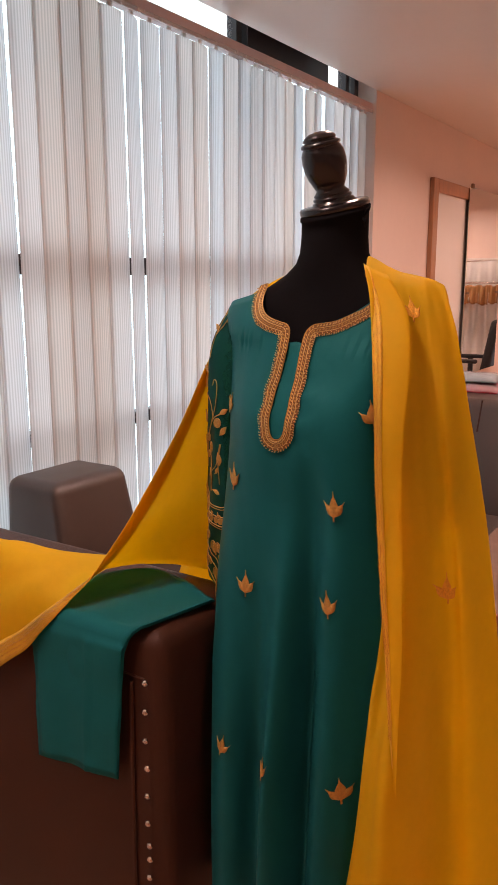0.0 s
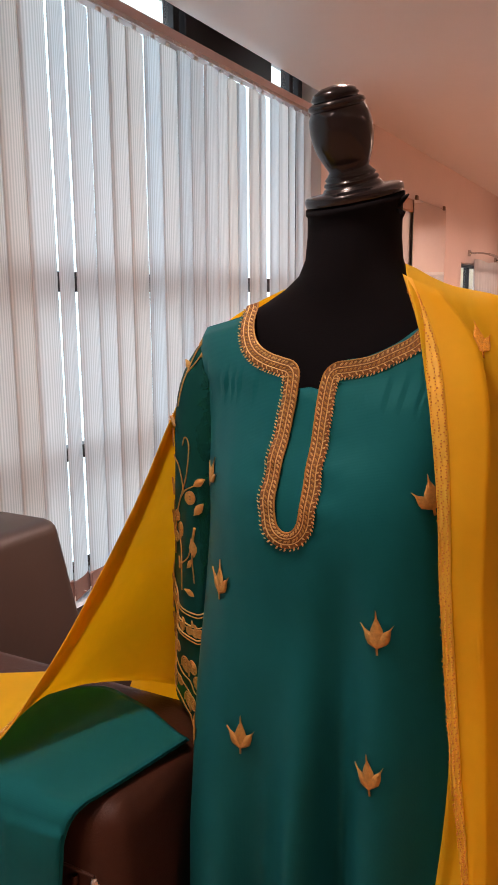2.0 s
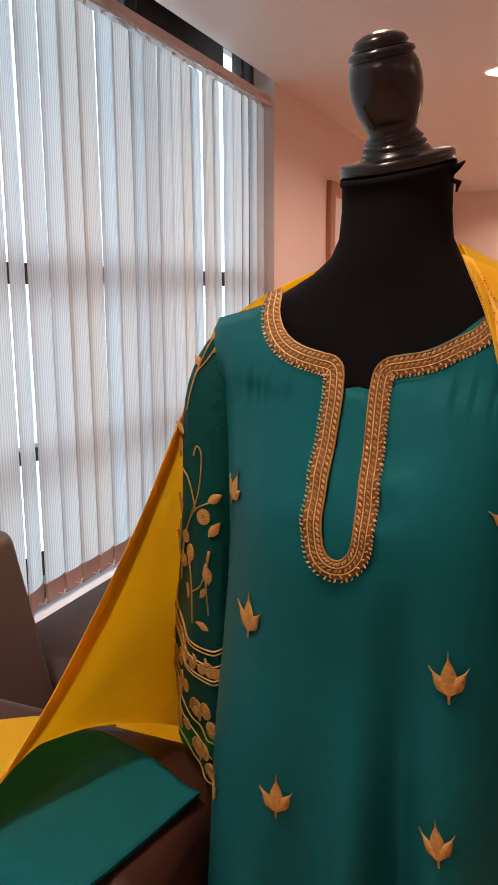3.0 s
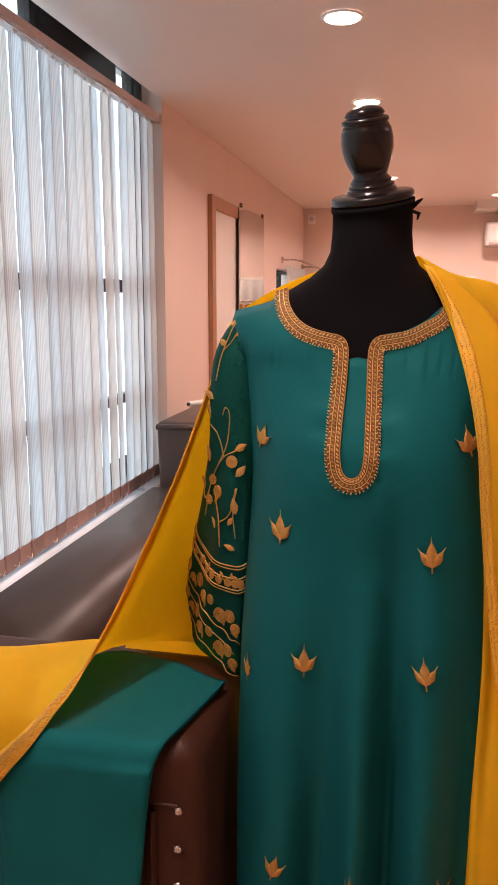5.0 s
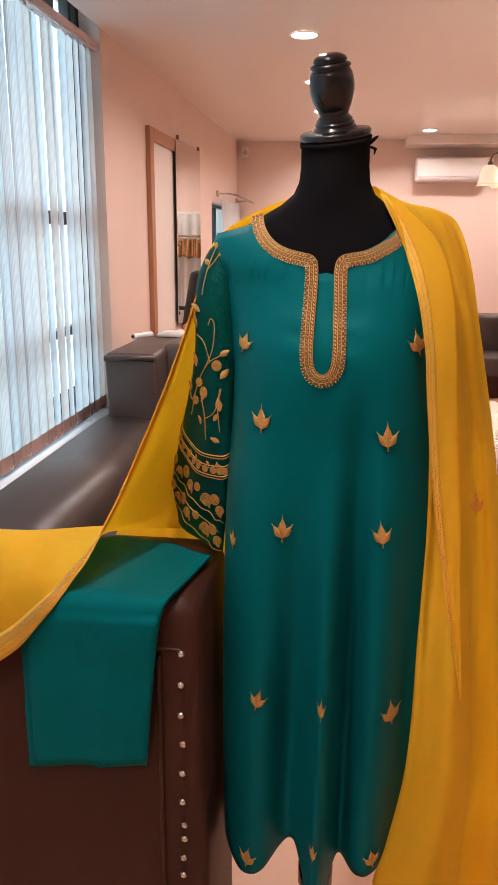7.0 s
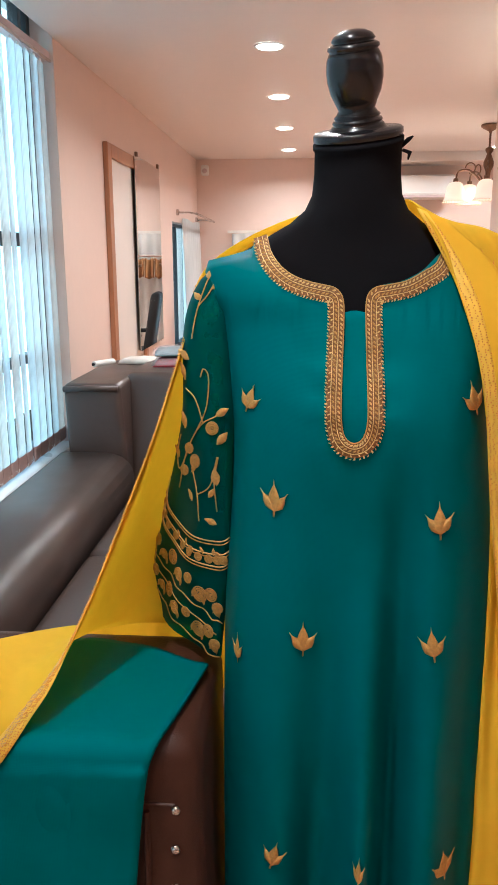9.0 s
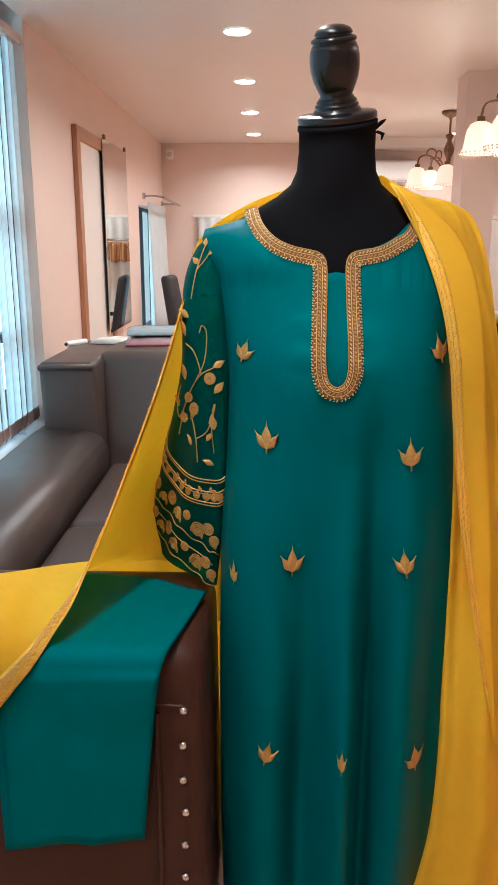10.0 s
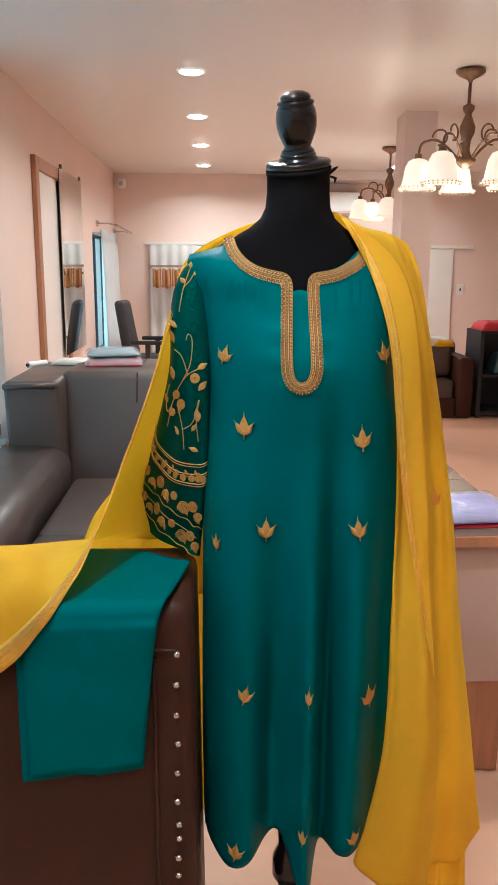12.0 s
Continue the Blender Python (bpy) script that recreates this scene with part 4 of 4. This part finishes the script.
LEAVES = [(-0.742, 1.293, 18, 0.8), (-0.707, 1.176, 0, 1), (-0.514, 1.160, -4, 1), (-0.670, 1.006, 0, 1), (-0.515, 1.010, -8, 0.95), (-0.753, 0.975, 0, 0.85), (-0.707, 0.718, 14, 0.9),
          (-0.600, 0.735, 4, 0.85), (-0.486, 0.704, -6, 1), (-0.722, 0.406, 8, 0.95), (-0.606, 0.474, 4, 0.85), (-0.505, 0.432, -8, 0.85), (-0.473, 1.298, -14, 0.9)]
for x, z, turn, s in LEAVES:
    z -= 0.006
    thin = 0.5 if (x, z > 0.9) in ((-0.600, False), (-0.606, False), (-0.753, True)) else 1.0
    bm = leaf_bm(0.0315 * s)
    for v in bm.verts:
        q = Matrix.Rotation(radians(turn), 3, "Y") @ v.co
        v.co = on_front(x + q.x * thin, z + q.z, 0.0018 - v.co.y)
    part("leaf_motif", bm, M_GOLD, ku, "gold embroidered three-petal leaf", smooth=True)

# sleeve on the window side
SL = [(0.0, (-0.762, 1.150, 1.462, 0.018, 0.018)), (0.08, (-0.785, 1.145, 1.43, 0.026, 0.028)), (0.20, (-0.793, 1.135, 1.375, 0.036, 0.037)), (0.40, (-0.797, 1.126, 1.270, 0.046, 0.032)),
      (0.55, (-0.808, 1.134, 1.190, 0.062, 0.028)), (0.75, (-0.825, 1.148, 1.077, 0.083, 0.025)), (1.0, (-0.845, 1.176, 0.938, 0.096, 0.023))]
OUT, FACE = Vector((-0.63, 0.777, 0)), Vector((-0.777, -0.63, 0))


def sleeve_ring(t):
    return [spline([(k, v[i]) for k, v in SL], t) for i in range(5)]


def sleeve_pt(t, th, out=0.0):
    """th: 180 degrees is the outer edge, 270 the face, 360 the inner edge."""
    cx, cy, z, a, b = sleeve_ring(t)
    wr = 0.004 * math.sin(5 * th + 9 * t) * t
    p = Vector((cx, cy, z)) - OUT * (a + out) * math.cos(th) - FACE * (b + out + wr) * math.sin(th)
    p.z -= 0.4 * max(0, t - 0.55) * (p.x - cx)
    return p


def turn_in(angle):
    """Spread the embroidery over the whole face, up to the inner edge."""
    return 192 + (angle - 180) * 1.18


def sleeve(mirror=False):
    bm = bmesh.new()
    n, m = 40, 30
    rows = []
    for j in range(m + 1):
        row = []
        for k in range(n):
            p = sleeve_pt(j / m, 2 * math.pi * k / n)
            if mirror:
                c = sleeve_ring(j / m)
                p = Vector((c[0], c[1], p.z)).lerp(p, 0.55)
                p = Vector((2 * KX - p.x - 0.05 * j / m - 0.025, p.y + 0.03, p.z - 0.02))
            row.append(bm.verts.new(p))
        rows.append(row)
    for a, b in zip(rows, rows[1:]):
        for k in range(n):
            bm.faces.new((a[k], a[(k + 1) % n], b[(k + 1) % n], b[k]))
    return bm


sv = part("sleeve", sleeve(), M_TEALDARK, ku, "dark teal sleeve with gold floral embroidery", smooth=True)
part("sleeve", sleeve(True), M_TEALDARK, ku, "dark teal sleeve under the scarf", smooth=True)


def sleeve_curve(name, keys, r, material, n=26):
    """keys: (t, angle in degrees) on the sleeve; 270 faces the front."""
    r *= 0.72
    pts = [sleeve_pt(*(lambda q: (q[0], radians(turn_in(q[1]))))(spline([(i, (*k, 0)) for i, k in enumerate(keys)], (len(keys) - 1) * i / n)), 0.0012) for i in range(n + 1)]
    return part(name, tube(pts, r, 5), material, sv, smooth=True)


def sleeve_blob(t, ang, size, turn, kind):
    bm = bmesh.new()
    ang = turn_in(ang)
    o = sleeve_pt(t, radians(ang), 0.0008)
    ux = (sleeve_pt(t, radians(ang + 4)) - sleeve_pt(t, radians(ang - 4))).normalized()
    uz = (sleeve_pt(t - 0.02, radians(ang)) - sleeve_pt(t + 0.02, radians(ang))).normalized()
    nn = ux.cross(uz).normalized()
    c, s = math.cos(radians(turn)), math.sin(radians(turn))
    ux, uz = ux * c + uz * s, uz * c - ux * s
    if kind == "leaf":
        prof = [(0, 0.06), (0.25, 0.8), (0.5, 1.0), (0.75, 0.6), (1.0, 0.03)]
        rows = [[bm.verts.new(o + uz * (t2 * size) + ux * (e * k * size * 0.26) - nn * h) for e, h in ((-1, 0), (0, -0.002), (1, 0))] for t2, k in prof]
        for a, b in zip(rows, rows[1:]):
            for q in range(2):
                bm.faces.new((a[q], a[q + 1], b[q + 1], b[q]))
    else:
        n = 14
        for rad, thick in ((size * 0.5, 0.0011), (size * 0.36, 0.0012), (size * 0.22, 0.0013)):
            tube([o + (ux * math.cos(2 * math.pi * i / n) + uz * math.sin(2 * math.pi * i / n)) * rad for i in range(n + 1)], thick, 5, bm)
        bmesh.ops.create_icosphere(bm, subdivisions=1, radius=size * 0.12, matrix=Matrix.Translation(o))
    part("flower_motif" if kind != "leaf" else "leaf_motif", bm, M_GOLD, sv, smooth=True)


# vines on the upper sleeve
for keys in ([(0.22, 262), (0.16, 266), (0.09, 268), (0.05, 262)], [(0.14, 266), (0.10, 282), (0.05, 288)], [(0.60, 240), (0.52, 246), (0.46, 258), (0.42, 275), (0.40, 300)], [(0.42, 275), (0.36, 262), (0.34, 246)],
             [(0.44, 264), (0.38, 282), (0.31, 288), (0.29, 280), (0.31, 274)], [(0.66, 276), (0.60, 270), (0.54, 258)], [(0.60, 270), (0.57, 290), (0.50, 300)], [(0.50, 250), (0.55, 238), (0.50, 230), (0.46, 234)], [(0.63, 300), (0.56, 296), (0.50, 302)]):
    sleeve_curve("vine", keys, 0.0013, M_GOLD, 18)
for t, a, s, turn in ((0.06, 262, 0.020, 25), (0.09, 285, 0.018, -50), (0.12, 268, 0.016, 50), (0.32, 246, 0.026, 30), (0.27, 256, 0.022, 60), (0.44, 245, 0.024, 20), (0.47, 300, 0.022, -40), (0.40, 298, 0.02, -60),
                      (0.57, 300, 0.024, 10), (0.62, 262, 0.018, 40), (0.55, 258, 0.018, -20), (0.66, 300, 0.018, 70), (0.60, 288, 0.016, -30), (0.52, 236, 0.02, 40)):
    sleeve_blob(t, a, s, turn, "leaf")
for t, a, s in ((0.52, 262, 0.018), (0.49, 252, 0.014), (0.43, 292, 0.016), (0.55, 246, 0.014)):
    sleeve_blob(t, a, s, 0, "flower")
# two rows of braid above the cuff
for t0, r, m in ((0.690, 0.0014, M_GOLDPALE), (0.698, 0.0012, M_GOLD), (0.722, 0.0014, M_GOLDPALE), (0.730, 0.0012, M_GOLD), (0.752, 0.0014, M_GOLDPALE), (0.760, 0.0012, M_GOLD)):
    sleeve_curve("braid", [(t0 - 0.10, 176), (t0 - 0.07, 200), (t0 - 0.02, 228), (t0 + 0.01, 255), (t0 + 0.01, 300), (t0, 330)], r, m, 34)
for i in range(22):
    a = 184 + i * 6.2
    t0 = spline([(176, 0.59), (200, 0.62), (228, 0.67), (255, 0.70), (300, 0.70), (340, 0.69)], a) - 0.006
    sleeve_blob(t0 + 0.042 + 0.010 * (i % 2), a, 0.011, 30 * (i % 3), "flower" if i % 2 else "leaf")
# scalloped flowers near the cuff
for base in (0.835, 0.935):
    for i in range(9):
        a = 196 + i * 14
        lean = 0.045 * min(1, max(-0.8, (a - 245) / 60))
        sleeve_blob(base + lean - 0.02 * (i % 2) - 0.012, a, 0.023 - 0.004 * (i % 3), 0, "flower")
        sleeve_blob(base + lean + 0.012, a + 6, 0.017, -25 if i % 2 else 25, "leaf")
    sleeve_curve("vine", [(base + 0.045 * min(1, max(-0.8, (i * 12 - 55) / 60)) + 0.02 + 0.008 * (i % 2), 190 + i * 12) for i in range(12)], 0.0013, M_GOLD, 44)
sleeve_curve("vine", [(0.84, 190), (0.875, 220), (0.905, 260), (0.94, 310)], 0.0012, M_GOLD, 24)

# ---- trousers folded over the sofa side ----
tr = thing("trousers", "folded teal trousers hanging over the sofa side", "trousers")


def trouser(layer):
    def f(u, v):
        xl = -1.066 + 0.012 * layer
        xr = spline([(0, -0.798), (0.36, -0.826), (0.55, -0.848), (1, -0.872)], v)
        x = xl + (xr - xl) * u
        k = v * 0.62
        if k < 0.25:
            y0 = spline([(0, 1.06), (0.28, 1.145), (0.6, 1.125), (1, 1.085)], u)
            y, z = y0 + (0.915 - y0) * k / 0.25, ARM_Z + 0.006 + 0.004 * layer
        elif k < 0.31:
            a = (k - 0.25) / 0.06 * math.pi / 2
            y, z = 0.915 - 0.022 * math.sin(a), ARM_Z - 0.018 + 0.024 * math.cos(a) + 0.004 * layer
        else:
            y, z = 0.8925, ARM_Z - 0.018 - (k - 0.31) * 0.85
        y -= 0.004 * layer + 0.004 * math.sin(3.2 * u * math.pi + 1) * max(0, v - 0.4)
        if layer and v > 0.98:
            z -= 0.004 * u
        z += 0.018 * u * (1 if k > 0.31 else 0) * v - (0.012 if layer == 0 else 0) * (1 if k > 0.31 else 0)
        z += 0.003 * math.sin(12 * u + 3 * v) * (1 if k < 0.25 else 0)
        y -= (0.006 * noise.noise((u * 3, v * 5, 3.0 + layer)) + 0.0025 + 0.003 * math.exp(-((u - 0.62) / 0.02) ** 2)) * (1 if k > 0.31 else 0)
        return Vector((x, y, z))
    return sheet(f, 24, 60, 0.002)


part("leg", trouser(0), M_TROUSER, tr, smooth=True)
part("leg", trouser(1), M_TROUSER, tr, smooth=True)

# ---- scarf ----
du = thing("dupatta", "sheer golden yellow scarf draped over the dress form and sofa", "scarf")
# rows across the cloth: front edge, middle, back edge
LEFT = [(0.00, ((-0.575, 1.235, 1.522), (-0.575, 1.235, 1.505), (-0.575, 1.24, 1.47))),
        (0.07, ((-0.69, 1.20, 1.514), (-0.69, 1.22, 1.486), (-0.69, 1.235, 1.44))),
        (0.14, ((-0.803, 1.175, 1.450), (-0.780, 1.22, 1.425), (-0.75, 1.245, 1.37))),
        (0.21, ((-0.824, 1.120, 1.365), (-0.825, 1.23, 1.345), (-0.79, 1.265, 1.29))),
        (0.30, ((-0.867, 1.066, 1.225), (-0.860, 1.245, 1.19), (-0.80, 1.28, 1.14))),
        (0.38, ((-0.907, 1.020, 1.115), (-0.895, 1.235, 1.06), (-0.79, 1.275, 0.99))),
        (0.46, ((-0.944, 0.965, 1.022), (-0.930, 1.16, 0.972), (-0.79, 1.205, 0.924))),
        (0.53, ((-0.967, 0.930, 0.968), (-0.990, 1.07, 0.962), (-0.90, 1.20, 0.924))),
        (0.58, ((-0.985, 0.908, 0.940), (-1.03, 1.01, 0.972), (-1.02, 1.15, 0.928))),
        (0.64, ((-1.014, 0.880, 0.902), (-1.07, 0.930, 1.000), (-1.12, 1.045, 0.950))),
        (0.74, ((-1.080, 0.866, 0.830), (-1.15, 0.890, 1.004), (-1.22, 1.025, 0.960))),
        (0.86, ((-1.25, 0.852, 0.725), (-1.32, 0.895, 0.975), (-1.40, 1.03, 0.962))),
        (1.00, ((-1.50, 0.850, 0.69), (-1.58, 0.89, 0.970), (-1.68, 1.04, 0.955)))]


def left_sheet(u, v):
    F, M, B = (spline([(t, r[i]) for t, r in LEFT], u) for i in range(3))
    w = 1 - v
    p = F * (w * w) + M * (2 * w * v) + B * (v * v) + (M - (F * 0.25 + M * 0.5 + B * 0.25)) * (4 * w * v) * 0.8
    amp = 0.010 * math.sin(math.pi * v) * (1 if u < 0.5 else 0.5)
    p.y += amp * math.sin(13 * v + 4 * u)
    p.x += amp * math.sin(11 * v + 3 * u + 1)
    p.z += (0.006 * math.sin(14 * u + 6 * v) * v if u > 0.55 else 0) + 0.004 * (0.3 + noise.noise((u * 15, v * 5, 2.2)))
    p.y += 0.005 * noise.noise((u * 11, v * 8, 6.4)) * min(1, v * 4)
    return p


part("left_fall", sheet(left_sheet, 110, 34, 0.0008), M_YELLOW, du, smooth=True)


def edge_band(f, v0, v1, n, name, along, material, lift=0.0015):
    """Stitched braid just inside an edge of a cloth f."""
    bm = bmesh.new()
    r = random.Random(3)
    for i in range(n):
        t = along[0] + (along[1] - along[0]) * (i + 0.5) / n
        for v in (v0, (v0 + v1) / 2, v1):
            p, q = f(t, v), f(min(1, t + 0.002), v)
            d = (q - p).normalized()
            side = (f(t, v + 0.02) - p).normalized()
            nn = d.cross(side).normalized()
            if nn.y > 0 or (abs(nn.y) < 0.3 and nn.z < 0):
                nn = -nn
            c = p + nn * lift + side * r.uniform(-0.0015, 0.0015)
            bmesh.ops.create_icosphere(bm, subdivisions=1, radius=r.uniform(0.0006, 0.0012), matrix=Matrix.Translation(c))
    return tagged(part(name, bm, material, du, "gold thread border"), kind="stuff")



def hem_strip(f, v0, v1, along, name, lift):
    """The turned-in border of a cloth f, lying just in front of it."""
    def g(u, v):
        p = f(along[0] + (along[1] - along[0]) * u, v0 + (v1 - v0) * v)
        return Vector((p.x, p.y - lift, p.z + 0.3 * lift))
    return part(name, sheet(g, 90, 4, 0.0006), M_BORDER, du, "pale gold woven border", smooth=True)


hem_strip(left_sheet, 0.0, 0.075, (0.15, 1.0), "border", 0.0016)
edge_band(left_sheet, 0.012, 0.04, 420, "thread_border", (0.15, 0.99), M_STITCH, 0.0030)
edge_band(left_sheet, 0.045, 0.065, 420, "thread_border", (0.15, 0.99), M_GOLDPALE, 0.0030)

# keys: height and the inner and outer points
RIGHT = [(0.00, ((-0.575, 1.24, 1.40), (-0.43, 1.24, 1.38))), (0.06, ((-0.556, 1.222, 1.505), (-0.432, 1.215, 1.462))), (0.11, ((-0.549, 1.168, 1.532), (-0.428, 1.175, 1.488))),
         (0.16, ((-0.528, 1.110, 1.507), (-0.412, 1.148, 1.470))), (0.21, ((-0.505, 1.078, 1.455), (-0.393, 1.138, 1.42))), (0.30, ((-0.474, 1.030, 1.345), (-0.369, 1.138, 1.31))),
         (0.42, ((-0.455, 1.022, 1.195), (-0.338, 1.140, 1.16))), (0.55, ((-0.446, 1.028, 1.02), (-0.309, 1.136, 0.99))), (0.68, ((-0.452, 1.002, 0.85), (-0.284, 1.130, 0.80))),
         (0.82, ((-0.460, 0.974, 0.63), (-0.252, 1.120, 0.58))), (0.93, ((-0.486, 0.978, 0.455), (-0.230, 1.110, 0.41))), (0.98, ((-0.503, 0.984, 0.38), (-0.220, 1.105, 0.345))), (1.00, ((-0.497, 0.986, 0.362), (-0.218, 1.105, 0.328)))]


def right_sheet(u, v):
    a, b = (spline([(t, r[i]) for t, r in RIGHT], u) for i in range(2))
    p = a.lerp(b, v)
    k = max(0, min(1, (u - 0.18) / 0.25))
    p.y = a.y + (b.y - a.y) * (v ** (1 + 0.7 * k))
    p.y -= k * (0.024 * math.sin(math.pi * v) ** 0.8 + 0.022 * math.sin(2 * math.pi * (1.9 * v + 0.62)) * math.sin(math.pi * min(1, v * 1.02)) + 0.004 * math.sin(23 * v + 3 * u))
    low = max(0.0, min(1.0, (u - 0.6) / 0.12))
    step = max(0.0, min(1.0, (v - 0.50) / 0.05))
    p.y += k * (0.018 * step * (0.4 + 0.6 * low) - 0.030 * low * (1 - step) * math.sin(math.pi * min(1, v / 0.55)) ** 0.7)
    p.z += 0.004 * math.sin(7 * v + 2) * max(0, 1 - abs(u - 0.13) / 0.08)
    p.z -= 0.04 * math.sin(math.pi * v) * max(0, (u - 0.85) / 0.15)
    p.y += 0.006 * noise.noise((v * 5, u * 6, 4.2)) + 0.0025 * noise.noise((v * 14 + 3 * u, u * 22, 8.1))
    return p


part("shoulder_fall", sheet(right_sheet, 110, 50, 0.0008), M_YELLOW, du, smooth=True)
PL = [(0.0, ((-0.540, 1.130, 1.522), (-0.500, 1.130, 1.505))), (0.08, ((-0.508, 1.092, 1.458), (-0.450, 1.088, 1.452))), (0.15, ((-0.487, 1.052, 1.399), (-0.428, 1.054, 1.390))), (0.26, ((-0.468, 1.022, 1.309), (-0.420, 1.022, 1.300))),
      (0.37, ((-0.460, 1.014, 1.225), (-0.416, 1.008, 1.215))), (0.50, ((-0.449, 1.008, 1.125), (-0.406, 0.998, 1.115))), (0.62, ((-0.438, 1.000, 1.045), (-0.400, 0.990, 1.035))), (0.75, ((-0.422, 0.985, 0.955), (-0.395, 0.985, 0.95))),
      (0.88, ((-0.405, 0.968, 0.860), (-0.390, 0.966, 0.857))), (1.0, ((-0.387, 0.952, 0.765), (-0.384, 0.952, 0.763)))]


def pleat(u, v):
    a, b = (spline([(t, r[i]) for t, r in PL], u) for i in range(2))
    p = a.lerp(b, v)
    p.y -= 0.006 * math.sin(math.pi * v) ** 0.7 * (1 - u) + 0.004
    p.y += 0.002 * noise.noise((v * 3, u * 9, 1.1))
    return p


part("front_pleat", sheet(pleat, 60, 12, 0.0008), M_YELLOW, du, smooth=True)
hem_strip(pleat, 0.0, 0.30, (0.0, 0.95), "border", 0.0016)
edge_band(pleat, 0.06, 0.26, 260, "thread_border", (0.02, 0.9), M_STITCH, 0.0030)


def shoulder_motif(f, u, v, size):
    bm = leaf_bm(size)
    o = f(u, v)
    for q in bm.verts:
        d = 0.0006 - 0.5 * q.co.y
        q.co = Vector((o.x + q.co.x, o.y - d - 0.002, o.z + q.co.z))
        u2 = max(0.0, min(1.0, u - (q.co.z - o.z) * 0.95))
        v2 = max(0.0, min(1.0, v + (q.co.x - o.x) / 0.13))
        s = f(u2, v2)
        q.co = Vector((s.x, s.y - d - 0.001, s.z))
    part("leaf_motif", bm, M_STITCH, du, "gold embroidered leaf", smooth=True)


shoulder_motif(right_sheet, 0.205, 0.52, 0.026)
shoulder_motif(right_sheet, 0.53, 0.62, 0.026)


def rear_fall(u, v):
    x = -0.37 + 0.122 * v + 0.025 * u * v
    return Vector((x + 0.004 * math.sin(17 * v), 1.135 + 0.010 * math.sin(19 * v + 2 * u), 0.50 - 0.39 * u))


part("rear_fall", sheet(rear_fall, 50, 30, 0.0008), M_YELLOW, du, smooth=True)


def side_fall(u, v):
    return Vector((-0.80 + 0.09 * v + 0.004 * math.sin(9 * u), 1.30 + 0.008 * math.sin(14 * v + 3 * u), 1.05 - 0.80 * u))


part("side_fall", sheet(side_fall, 30, 12, 0.0008), M_YELLOW, du, smooth=True)


def back_layer(u, v):
    z = 1.20 - 0.42 * u
    xl = spline([(0.78, -1.06), (0.937, -1.005), (1.02, -0.945), (1.115, -0.888), (1.20, -0.845)], z)
    return Vector((xl + (-0.775 - xl) * v, 1.285 + 0.010 * math.sin(16 * v + 3 * u) - 0.012 * u, z))


part("back_layer", sheet(back_layer, 30, 24, 0.0008), M_YELLOW, du, smooth=True)
